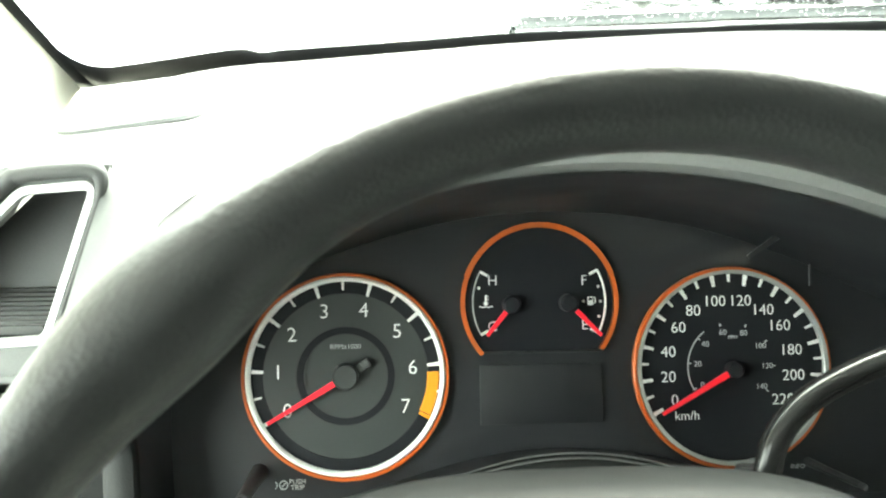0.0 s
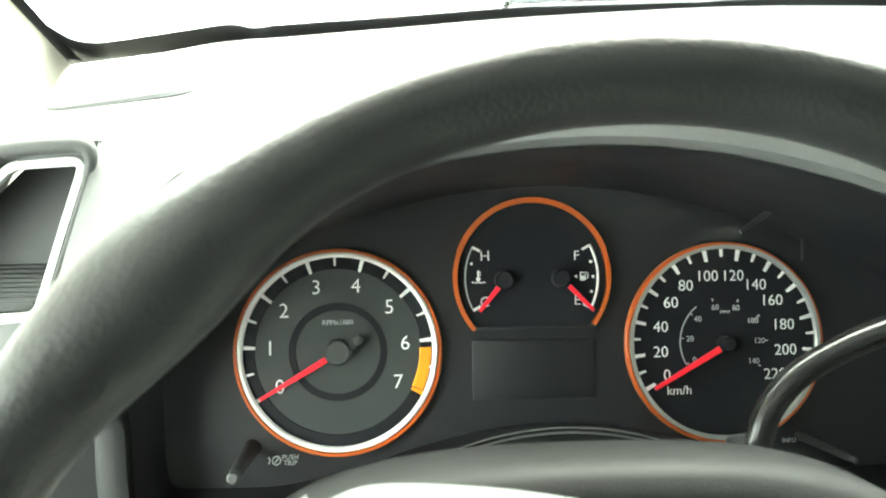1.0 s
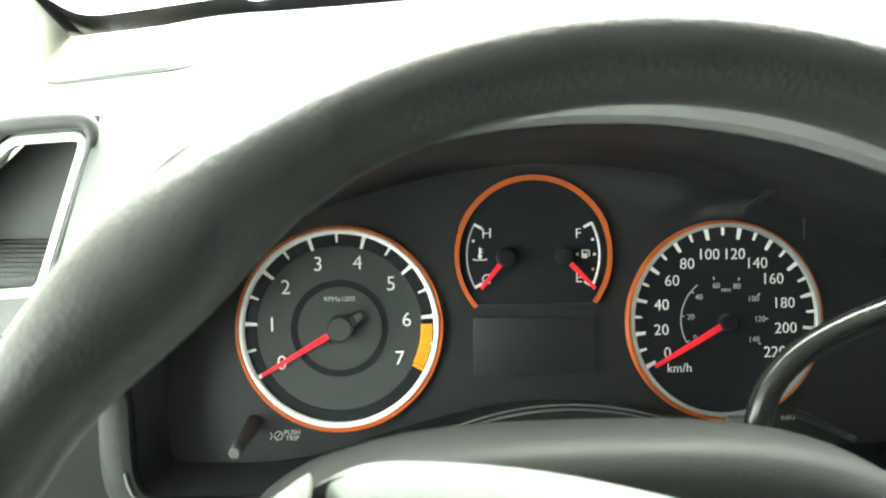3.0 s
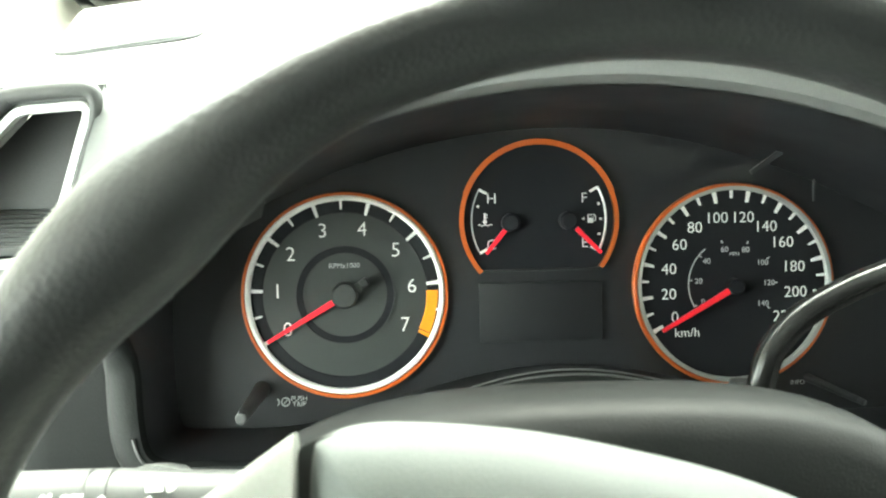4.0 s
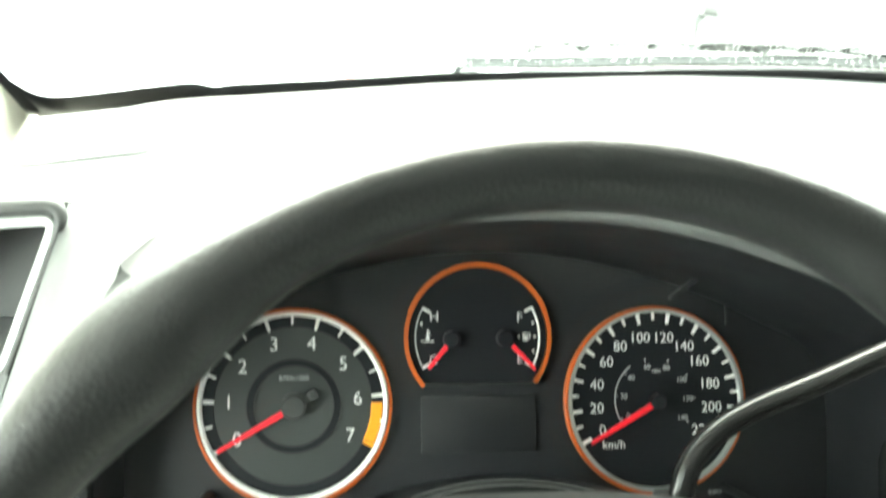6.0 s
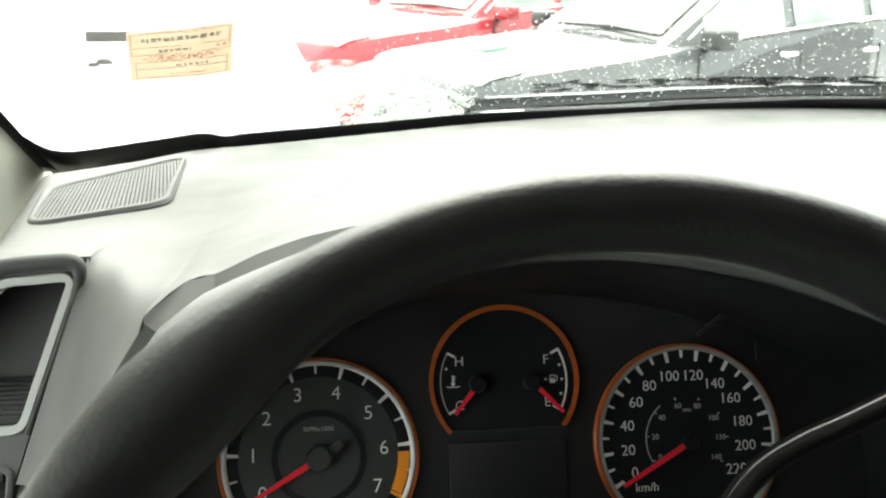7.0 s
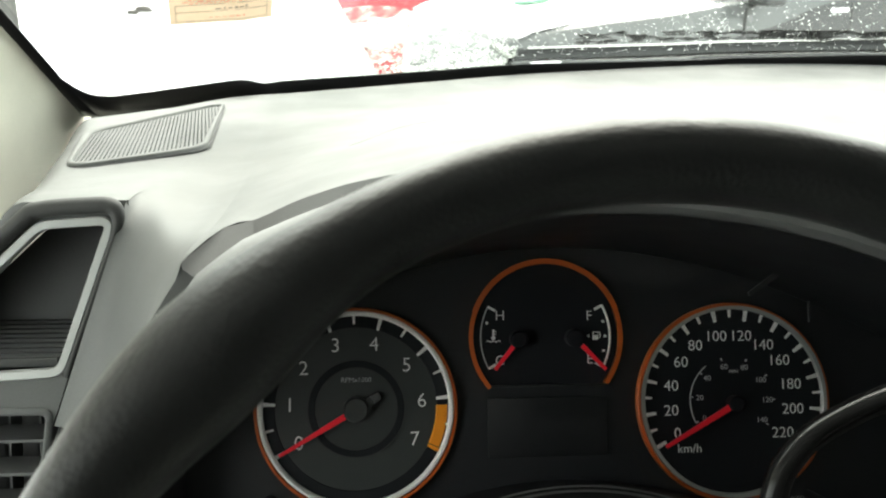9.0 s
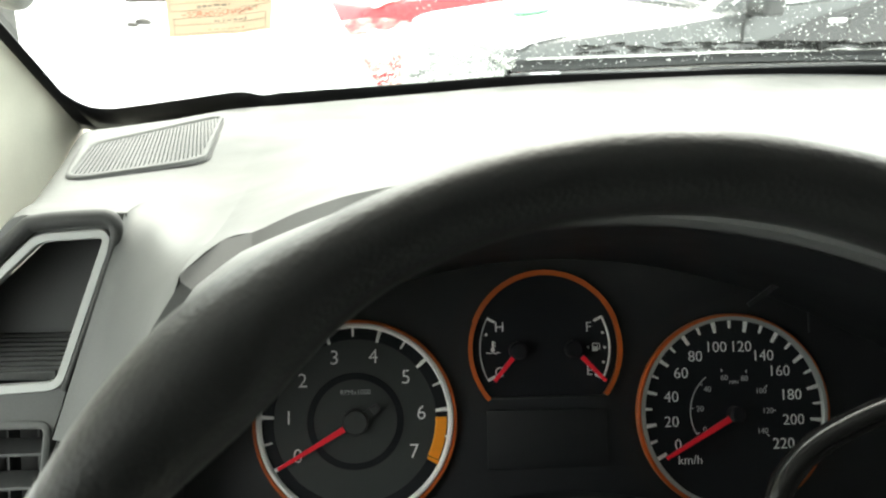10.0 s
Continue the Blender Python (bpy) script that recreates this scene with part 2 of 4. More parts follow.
# the crease above the visor's front, where the top begins to roll down
CREASE = [(-0.1626, 0.0), (-0.1493, 0.030), (-0.1362, 0.0435), (-0.1215, 0.0485), (-0.10, 0.044), (-0.08, 0.030), (-0.06, 0.012), (-0.045, 0.0)]


def dash_front(x):
    """Where the dashboard's top begins: y and z."""
    near = -0.10 * 0.906 + lip_height(x) * 0.4226
    if x < 0:
        return Vector((near + lerp(x, CREASE), dash_top(x, near + lerp(x, CREASE)))) if x > -0.1630 else Vector((0.056, dash_top(x, 0.056)))
    far = 0.078
    s = min(1, max(0, (abs(x - VISOR_MID) - 0.168) / 0.012))
    y = near + (far - near) * s * s * (3 - 2 * s)
    return Vector((y, dash_top(x, y)))


dashboard = thing("dashboard", pose(0, 0, 0), "grey grained plastic dashboard with visor and side pocket", "dashboard")
xs = [-0.37 + 0.005 * i for i in range(int(0.62 / 0.005))]
shoulder_rows = []
xs += [0.25 + 0.03 * i for i in range(33)] + [-0.1625]
xs.sort()
grid = []
SEAM = [(1.20, -0.278), (1.30, -0.271), (1.354, -0.2615), (1.398, -0.2455), (1.4475, -0.2285), (1.4925, -0.2135)]
PROFILE = [(0.085, 1.4805), (0.071, 1.4895), (0.056, 1.4885), (0.044, 1.481), (0.035, 1.467), (0.025, 1.445), (0.016, 1.42), (0.006, 1.39), (-0.006, 1.355), (-0.02, 1.31), (-0.045, 1.22)]
# the visor's side edge, in the frame of the dials
SIDE_EDGE = [(-0.1625, -0.100, 0.0664), (-0.1648, -0.100, 0.0625), (-0.1687, -0.100, 0.0560), (-0.1743, -0.099, 0.0470), (-0.1810, -0.094, 0.0375), (-0.188, -0.075, 0.022), (-0.193, -0.050, 0.0), (-0.196, -0.034, -0.028)]


def shoulder(s):
    """One line of the fascia from its foot up onto the dashboard; s runs from the seam to the visor's edge."""
    line = []
    for (y, z), e in zip(PROFILE[:8], SIDE_EDGE):
        a = Vector((lerp(z, SEAM) + 0.0012, y, z if y < 0.05 else dash_top(-0.2127, y)))
        b = CLUSTER @ Vector(e)
        q = s ** 1.5
        if not line:
            x, y = a.x + (b.x - a.x) * s, a.y + (b.y - a.y) * q
            line.append((x, y, dash_top(x, y)))
        else:
            line.append((a.x + (b.x - a.x) * s, a.y + (b.y - a.y) * q, a.z + (b.z - a.z) * q))
    return line[::-1]


for s in [k / 16 for k in range(17)]:
    line = shoulder(s)
    x, y, z = line[-1]
    r = lerp(x, REAR)
    ends = [(x, y + (r - y) * (k / 30) ** 1.2) for k in range(1, 31)]
    line += [(a, b, dash_top(a, b)) for a, b in ends] + [(x, r + 0.003, 1.415)]
    shoulder_rows.append(line)
# soften the turn from the top to the side
for _ in range(20):
    old = [list(line) for line in shoulder_rows]
    for i in range(1, 16):
        for k in range(1, 22):
            w = min(1, i / 5)
            shoulder_rows[i][k] = tuple((1 - w) * old[i][k][j] + w * ((old[i - 1][k][j] + old[i + 1][k][j] + old[i][k - 1][j] + old[i][k + 1][j]) / 8 + old[i][k][j] / 2) for j in range(3))
for x in xs:
    if -0.2123 < x < -0.1626:
        continue
    f, r = dash_front(x), lerp(x, REAR)
    line = [(x, f.x + (r - f.x) * (k / 30) ** 1.2, 0) for k in range(31)]
    line = [(a, b, dash_top(a, b)) for a, b, _ in line]
    low = [(0.004, 0.030 if -0.17 < x < -0.12 else 0.013), (-0.0008, 0.0115), (-0.0012, 0.004), (-0.0007, 0.0012)]
    if x < -0.1630:
        grid.append([(x, f.x + a, f.y - b) for a, b in low] + line + [(x, r + 0.003, 1.415)])
        continue
    # the rolled front of the visor
    y, z = f.x - 0.0018, f.y - 0.0003
    if x < 0 and lerp(x, CREASE) > 0.002:
        y = -0.10 * 0.906 + lip_height(x) * 0.4226
        z = dash_top(x, y) - 0.020 * min(1, max(0, (-0.05 - x) / 0.05)) * min(1, (x + 0.1625) / 0.02)
    roll = [(x, y + (f.x - y) * u ** 0.7, z + (f.y - z) * u) for u in (0, 0.2, 0.4, 0.6, 0.8, 0.94)]
    grid.append([(x, y + a, z - b) for a, b in low] + roll + line + [(x, r + 0.003, 1.415)])
cut = next(i for i, line in enumerate(grid) if line[0][0] > -0.2)
far_side = grid[:cut] + [[(-0.2125, y, z) for _, y, z in grid[cut - 1]]]
bm = loft(far_side, closed=False)
for rows in (shoulder_rows, [line[10:] for line in grid[cut:]]):
    vs = [[bm.verts.new(p) for p in line] for line in rows]
    for a, b in zip(vs, vs[1:]):
        for i in range(len(a) - 1):
            bm.faces.new((a[i], a[i + 1], b[i + 1], b[i]))
bmesh.ops.remove_doubles(bm, verts=bm.verts[:], dist=2e-5)
part("top_pad", bm, DASH, dashboard, "light-grey grained soft dashboard top", smooth=50)
# Darker than the top pad: the shade of this face is painted in.
part("visor_front", loft([line[:11] for line in grid[cut:] if -0.1415 < line[0][0] < 0.2], closed=False), HOOD, dashboard, "rolled front of the visor, shade put into its colour", smooth=60)


near_line = [Vector(min(grid, key=lambda line: abs(line[0][0] - x))[10]) for x in (-0.1625, -0.152, -0.140)]
side_rows = [[CLUSTER @ Vector(e), CLUSTER @ (Vector(e) + Vector((0.006, -0.003, -0.004))), CLUSTER @ (Vector(e) + Vector((0.030, -0.006, -0.018)))] for e in SIDE_EDGE[:5]]
part("visor_side", loft([near_line] + side_rows, closed=False), HOOD, dashboard, "side edge of the visor, shade put into its colour", smooth=35)


# the opening round the dials, from its lower left corner clockwise, in the dial plane
def opening():
    top = [(x, 0.0859 - 1.65 * (x - VISOR_MID) ** 2) for x in [-0.148 + 0.0195 * k for k in range(17)]]
    left = [(-0.174, -0.0705), (-0.182, -0.0675), (-0.186, -0.058), (-0.1875, -0.03), (-0.1875, -0.005), (-0.185, 0.013), (-0.178, 0.027), (-0.166, 0.0375)]
    right = [(2 * VISOR_MID - x, z) for x, z in left[::-1]]
    bottom = [(0.16, -0.0715), (0.13, -0.0685), (0.105, -0.0615), (0.08, -0.0555), (0.05, -0.0485), (0.018, -0.0445), (-0.01, -0.0450), (-0.04, -0.0500), (-0.07, -0.0580), (-0.10, -0.0665), (-0.13, -0.0712)]
    pts = [(x, 0, z) for x, z in left + top + right + bottom]
    return spline(pts + [pts[0]], 3)[:-1]


def offset(loop, d):
    out = []
    for i, p in enumerate(loop):
        t = (loop[(i + 1) % len(loop)] - loop[i - 1]).normalized()
        out.append(p + d * Vector((-t.z, 0, t.x)))
    return out


OPENING = opening()


def front_depth(z):
    s = min(1, max(0, (z + 0.03) / 0.065))
    return -0.040 - 0.080 * s * s * (3 - 2 * s)


loops = []
for d, push in ((-0.004, None), (-0.002, -0.3), (0.0, -0.92), (0.0012, -1.0), (0.004, -1.02), (0.0095, -0.98), (0.0125, -0.84), (0.0135, -0.6), (0.014, 0.3)):
    ring = offset(OPENING, d)
    if d > 0:
        wide = [lerp(p.z, [(-0.05, 1.35), (0.0, 1.3), (0.015, 1.0), (0.022, 0.6), (0.034, 0.55), (0.0385, 0.8), (0.0455, 1.65), (0.055, 2.0), (0.09, 2.1)]) for p in OPENING]
        ring = [p + (q - p) * k for p, q, k in zip(OPENING, ring, wide)]
    loops.append([(p.x, (0.008 if push is None else -front_depth(p.z) * push), p.z) for p in ring])
# One loft in two tones: upper part lighter, for the light from above.
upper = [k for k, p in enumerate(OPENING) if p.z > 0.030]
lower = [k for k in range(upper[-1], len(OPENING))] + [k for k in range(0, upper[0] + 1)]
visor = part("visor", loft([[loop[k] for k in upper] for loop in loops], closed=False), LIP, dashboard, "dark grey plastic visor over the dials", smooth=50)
surround = part("dial_surround", loft([[loop[k] for k in lower] for loop in loops], closed=False), SHROUD, dashboard, "frame round the dials, toned darker than the lit visor", smooth=50)
visor.matrix_world = CLUSTER
surround.matrix_world = CLUSTER
inner = offset(OPENING, -0.0045)
liner = [[(p.x, y, p.z) for p in offset(OPENING, d)] for y, d in ((-0.006, -0.0052), (0.009, -0.0062))]
mouth = part("dial_surround_lining", loft([[(p.x, 0.94 * front_depth(p.z), p.z) for p in offset(OPENING, -0.0006)]] + liner, caps=False), MASK, dashboard,
             "matt black inside of the dial opening", smooth=50)
mouth.matrix_world = CLUSTER

# ---- the instrument cluster ----
# the raised sill in front of the dials, with two fine lines along its edge
def sill(x):
    return -0.0334 - 3.5 * (x - 0.006) ** 2


sill_x = [-0.066 + 0.006 * k for k in range(25)]
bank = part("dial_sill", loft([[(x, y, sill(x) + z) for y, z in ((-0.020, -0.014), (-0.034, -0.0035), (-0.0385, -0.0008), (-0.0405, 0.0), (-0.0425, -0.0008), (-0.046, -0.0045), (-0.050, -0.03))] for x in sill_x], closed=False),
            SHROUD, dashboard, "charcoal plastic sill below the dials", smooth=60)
bank.matrix_world = CLUSTER
for y, z, r in ((-0.0412, 0.0001, 0.0005), (-0.0440, -0.0016, 0.0006)):
    line = part("sill_line", tube([(x, y, sill(x) + z) for x in sill_x[3:-3]], [0.0001] + [r] * (len(sill_x) - 8) + [0.0001], 8), VISOR, dashboard, "thin lighter line along the sill")
    line.matrix_world = CLUSTER
edge = offset(OPENING, 0.0045)
half = len(edge) // 2
rail = [p for p in edge[half:] + edge[:half] if p.z < -0.056 and p.x < -0.075]
line = part("surround_line", tube([(p.x, front_depth(p.z) - 0.0012, p.z) for p in rail], 0.0007, 8), VISOR, dashboard, "thin lighter line along the dial frame")
line.matrix_world = CLUSTER
cluster = thing("instrument_cluster", CLUSTER, "black instrument cluster with orange-ringed dials", "instrument cluster")
part("mask", loft([[(p.x, y, p.z) for p in inner] for y in (0.0025, 0.0065)]), MASK, cluster, "matt black dial mask", smooth=0)


def polar(cx, r, angle, cz=0.0):
    return cx + r * math.cos(radians(angle)), cz + r * math.sin(radians(angle))


def needle(cx, cz, angle, r0, r1, w0, w1, parent, hub, label="red pointer needle"):
    a, b = polar(cx, r0, angle, cz), polar(cx, r1, angle, cz)
    part("needle", bar(*a, *b, w0, w1, -0.0062, -0.0048), NEEDLE, parent, label)
    part("needle_hub", disc(cx, cz, hub, -0.0085, -0.001, 40, 0.001), HUB if cx < -0.05 else FACE_DARK, parent)


def dial(cx, face_mat, ring_mat, name, label):
    root = part(name, disc(cx, 0, 0.0496, 0.0, 0.002), face_mat, cluster, label)
    part("orange_ring", annulus(cx, -0.0004, 0.0490, 0.0510, -0.0026, 0.002), ORANGE, root, "thin orange ring")
    part("pale_ring", annulus(cx, 0, 0.0464 if ring_mat is WHITE else 0.0472, 0.0492, -0.0035, 0.002), ring_mat, root, "pale ring inside the orange ring")
    return root


def ticks(root, cx, start, step, count, r_out, long_, short, w_long, w_short, mats=lambda k: WHITE):
    for k in range(count):
        angle = start - step * k
        major = k % 2 == 0
        a, b = polar(cx, r_out - (long_ if major else short), angle), polar(cx, r_out, angle)
        w = w_long if major else w_short
        part("tick", bar(*a, *b, 0.7 * w, w, -0.0012, 0.0005), mats(k), root, smooth=0)


TX = -0.0967
tach = dial(TX, FACE, WHITE, "rev_counter", "grey rev counter face with white figures")
part("dark_track", annulus(TX, 0, 0.0405, 0.0464, -0.0004, 0.001), FACE_DARK, tach)
part("groove", annulus(TX, 0, 0.0204, 0.0243, -0.0006, 0.001), FACE_DARK, tach, "dark groove round the dial centre")
part("groove_edge", annulus(TX, 0, 0.0243, 0.0247, -0.0009, 0.001), HUB, tach)
part("groove_edge", annulus(TX, 0, 0.0200, 0.0204, -0.0009, 0.001), HUB, tach)
ticks(tach, TX, 210.3, 17.0, 15, 0.0464, 0.0060, 0.0042, 0.0020, 0.0013, lambda k: AMBER if k == 14 else WHITE)
for k in range(8):
    x, z = polar(TX, 0.0331, 210.3 - 34.1 * k)
    text("figure", str(k), x, z, 0.0101, WHITE, tach, thin=-0.00006)
text("figure", "RPMx1000", TX, 0.0143, 0.0035, GREY_PRINT, tach)
part("red_line_band", annulus(TX, 0, 0.0400, 0.0458, -0.0014, 0.0005, -26, 1.5, 16), AMBER, tach, "amber band at the top revs")
needle(TX, 0, 210, 0.006, 0.0438, 0.0030, 0.0016, tach, 0.0064)
part("needle_tail", bar(*polar(TX, 0.006, 32), *polar(TX, 0.0112, 32), 0.0036, 0.0042, -0.0066, -0.0046), HUB, tach)
part("needle_tail", box(-0.0021, 0.0021, -0.0074, -0.0046, -0.0021, 0.0021, 0.0005), HUB, tach).matrix_world = CLUSTER @ pose(polar(TX, 0.0115, 32)[0], 0, polar(TX, 0.0115, 32)[1], 0, -32, 0)

speedo = dial(0.0977, FACE_DARK, SILVER, "speedometer", "black speedometer face with white figures")
ticks(speedo, 0.0977, 209.5, 10.8, 23, 0.0470, 0.0056, 0.0040, 0.0020, 0.0014)
for k, (r, a) in enumerate(((0.0342, 208.3), (0.0334, 187.8), (0.0338, 166.2), (0.0340, 143.6), (0.0346, 124.3), (0.0342, 104.2), (0.0335, 81.6), (0.0328, 59.8), (0.0321, 39.2), (0.0316, 14.4), (0.0319, -8.9), (0.0308, -33.5))):
    x, z = polar(0.0978, r, a)
    text("figure", str(20 * k), x, z, 0.0079, WHITE, speedo, squeeze=1.0, thin=-0.00005)
for k in range(8):
    x, z = polar(0.0978, 0.0180, 209 - 34.8 * k)
    text("figure", str(20 * k), x, z, 0.0040, GREY_PRINT, speedo)
    a, b = polar(0.0978, 0.0212, 209 - 34.8 * k), polar(0.0978, 0.0226, 209 - 34.8 * k)
    part("tick", bar(*a, *b, 0.0006, 0.0006, -0.0008, 0.0005), GREY_PRINT, speedo, smooth=0)
text("figure", "km/h", 0.0738, -0.0240, 0.0064, WHITE, speedo, thin=-0.00004)
text("figure", "MPH", 0.0983, 0.0150, 0.0025, GREY_PRINT, speedo)
part("inner_scale_arc", annulus(0.0978, 0, 0.0226, 0.0230, -0.0008, 0.0005, 128, 209, 24), GREY_PRINT, speedo)
needle(0.0975, -0.0010, 209.5, 0.0042, 0.0430, 0.0031, 0.0017, speedo, 0.0040)

# coolant and fuel gauge
gz = 0.0344
cut = [polar(0, 0.0376, -40 + 260 * k / 64, gz) for k in range(65)]
bm = loft([[(x, y, z) for x, z in cut] for y in (0.0, 0.0015)])
gauge = part("coolant_and_fuel_gauge", bm, FACE_DARK, cluster, "black coolant and fuel gauge with orange arc")
part("orange_arc", annulus(0, gz, 0.0384, 0.0391, -0.0030, 0.002, 20, 160, 64), ORANGE, gauge)
part("orange_arc", annulus(0, gz, 0.0380, 0.0392, -0.0030, 0.002, 160, 221, 32), ORANGE, gauge)
part("orange_arc", annulus(0, gz, 0.0380, 0.0392, -0.0030, 0.002, -38, 20, 32), ORANGE, gauge)
part("level_arc", annulus(0, gz, 0.0331, 0.0343, -0.001, 0.0005, -28, 28.5, 32), WHITE, gauge, "white fuel level arc")
part("level_arc", annulus(0, gz, 0.0333, 0.0336, -0.001, 0.0005, 152, 207, 32), GREY_PRINT, gauge, "thin grey coolant level arc")
for side in (-1, 1):
    for k, a in enumerate((-28, -14, 0, 14, 28)):
        ang = a if side > 0 else 180 - a
        if side < 0 and abs(a) < 28 and a != 14:
            continue
        r1, long_ = (0.0335, 0.0044) if abs(a) == 28 else (0.0316, 0.0011)
        p0, p1 = polar(0, r1 - long_, ang, gz), polar(0, r1, ang, gz)
        part("tick", bar(*p0, *p1, 0.0013, 0.0013, -0.0012, 0.0005), WHITE, gauge, smooth=0)
for word, x, z in (("H", -0.0234, 0.0454), ("C", -0.0238, 0.0226), ("F", 0.0227, 0.0448), ("E", 0.0227, 0.0226)):
    text("figure", word, x, z, 0.0072, WHITE, gauge, thin=-0.00005)
needle(-0.0145, 0.0335, 230.5, 0.0045, 0.0195, 0.0024, 0.0017, gauge, 0.0045)
needle(0.0141, 0.0339, -45.7, 0.0055, 0.0228, 0.0024, 0.0017, gauge, 0.0045)
# thermometer and pump signs
part("thermometer_sign", bar(-0.0268, 0.0345, -0.0268, 0.0385, 0.0009, 0.0009, -0.001, 0.0), WHITE, gauge, smooth=0)
for z in (0.0376, 0.0362):
    part("thermometer_sign", bar(-0.0268, z, -0.0254, z, 0.0005, 0.0005, -0.001, 0.0), WHITE, gauge, smooth=0)
part("thermometer_sign", disc(-0.0268, 0.0342, 0.0011, -0.001, 0.0, 16), WHITE, gauge)
wave = [(-0.0303 + 0.0007 * i, -0.0008, 0.0325 + 0.0003 * math.sin(i * 1.6)) for i in range(11)]
part("thermometer_sign", tube(wave, 0.00028, 6), WHITE, gauge)
part("pump_sign", box(0.0245, 0.0274, -0.001, 0.0, 0.0325, 0.0368, 0.0003), WHITE, gauge)
part("pump_sign", box(0.0250, 0.0269, -0.0014, -0.0009, 0.0350, 0.0362), FACE_DARK, gauge)
part("pump_sign", tube([(0.0275, -0.0006, 0.0335), (0.0284, -0.0006, 0.0337), (0.0285, -0.0006, 0.0358), (0.0278, -0.0006, 0.0366)], 0.0003, 6), WHITE, gauge)
part("pump_arrow", bar(0.0215, 0.0346, 0.0229, 0.0346, 0.0001, 0.0017, -0.001, 0.0), WHITE, gauge, smooth=0)

part("trip_display", box(-0.0304, 0.0310, -0.0004, 0.001, -0.0260, 0.0035, 0.0003), DISPLAY, cluster, "unlit black trip display")
part("lower_trim_line", box(-0.031, 0.031, -0.002, 0.001, 0.0092, 0.0102, 0.0003), BLACK, cluster)
text("figure", "PUSH", -0.1208, -0.0508, 0.0034, GREY_PRINT, cluster)
text("figure", "TRIP", -0.1208, -0.0536, 0.0034, GREY_PRINT, cluster)
part("trip_sign", annulus(-0.1276, -0.0524, 0.0018, 0.0022, -0.0008, 0.0005, n=24), GREY_PRINT, cluster)
part("trip_sign", bar(-0.1284, -0.0532, -0.1268, -0.0516, 0.0005, 0.0005, -0.0008, 0.0005), GREY_PRINT, cluster, smooth=0)
part("trip_sign", annulus(-0.1328, -0.0524, 0.0018, 0.0022, -0.0008, 0.0005, -55, 55, 12), GREY_PRINT, cluster)
text("figure", "INFO", 0.1300, -0.0508, 0.0032, GREY_PRINT, cluster)
for a, b, w in (((-0.1395, 0.004, -0.0462), (-0.1427, -0.040, -0.0515), 0.9), ((0.1365, 0.004, -0.0490), (0.150, -0.030, -0.0560), 0.5)):
    a, b = Vector(a), Vector(b)
    knob = part("reset_stick", tube([a, a.lerp(b, 0.06), a.lerp(b, 0.35), a.lerp(b, 0.9)], [w * r for r in (0.0048, 0.0046, 0.0038, 0.0034)], 20), BLACK, cluster, "thin black reset stick")
    part("tip", tube([a.lerp(b, 0.9), a.lerp(b, 0.985), b], [w * r for r in (0.0031, 0.0031, 0.0022)], 20), EDGING, knob, "grey tip")

bm = bmesh.new()
bm.faces.new([bm.verts.new((p.x, -0.0125 - 0.36 * (p.z + 0.07), p.z)) for p in inner])
lens = part("lens", bm, LENS, cluster, "clear plastic cover over the dials", smooth=0)
if lens.data.polygons[0].normal.y > 0:
    lens.data.flip_normals()
lens.visible_shadow = False
# Grey bars stand in for a streak of reflection on the cover.
part("lens_streak", bar(0.0965, 0.0545, 0.1290, 0.0762, 0.0020, 0.0042, -0.0285, -0.0270), STREAK, cluster, "faint reflection on the dial cover, built as a grey bar", smooth=0)
part("lens_streak", bar(0.1277, 0.0510, 0.1277, 0.0405, 0.0010, 0.0010, -0.0265, -0.0255), STREAK, cluster, smooth=0)

# ---- steering wheel ----
WHEEL = CLUSTER @ pose(-0.0045, -0.2535, -0.0965, -11.8, 0, 0)
# the rim's plane is tilted a little against the airbag cover's to fit the view
RIM = WHEEL.inverted() @ CLUSTER @ pose(-0.0041, -0.2651, -0.0804, -14.54, -2.35, 1.65)
wheel = thing("steering_wheel", WHEEL, "dark leather steering wheel with grey airbag cover", "steering wheel")
loops = []
for i in range(161):
    a = 2 * math.pi * i / 160
    grip = math.exp(-((math.degrees(a) - 133.1) / 11.15) ** 2) + math.exp(-((math.degrees(a) - 46.9) / 11.15) ** 2)
    inside = 0.1643 - 0.0069 * grip
    outside = 0.1862 + 0.0042 * grip
    rr, mid, ra = (outside - inside) / 2, (outside + inside) / 2, 0.0168
    c, s = math.cos(a), math.sin(a)
    loop = []
    for k in range(28):
        b = 2 * math.pi * k / 28
        q, y = rr * math.cos(b), ra * math.sin(b)
        loop.append(RIM @ Vector(((mid + q) * c, y, (mid + q) * s)))
    loops.append(loop)
bm = loft(loops, caps=False)
bmesh.ops.remove_doubles(bm, verts=bm.verts[:], dist=1e-6)
part("rim", bm, LEATHER, wheel, "black grained leather rim", smooth=180)
# airbag cover: a domed pad with a rounded outline, in the plane of the wheel
pad_outline = spline([(x, 0, z) for x, z in ((-0.0872, 0.050), (-0.0866, 0.0795), (-0.0825, 0.0862), (-0.066, 0.0882), (-0.028, 0.0842), (0.014, 0.0738), (0.048, 0.0592), (0.080, 0.040),
                                              (0.099, 0.012), (0.078, -0.045), (0.03, -0.08), (-0.02, -0.085), (-0.06, -0.06), (-0.084, -0.01), (-0.0872, 0.048))], 5)[:-1]
loops = []
for shrink, y in ((1.0, 0.028), (1.0, 0.006), (0.992, 0.000), (0.972, -0.0055), (0.93, -0.012), (0.86, -0.0185), (0.7, -0.0270), (0.4, -0.034), (0.1, -0.0365)):
    loops.append([(p.x * shrink, y, p.z * shrink) for p in pad_outline])
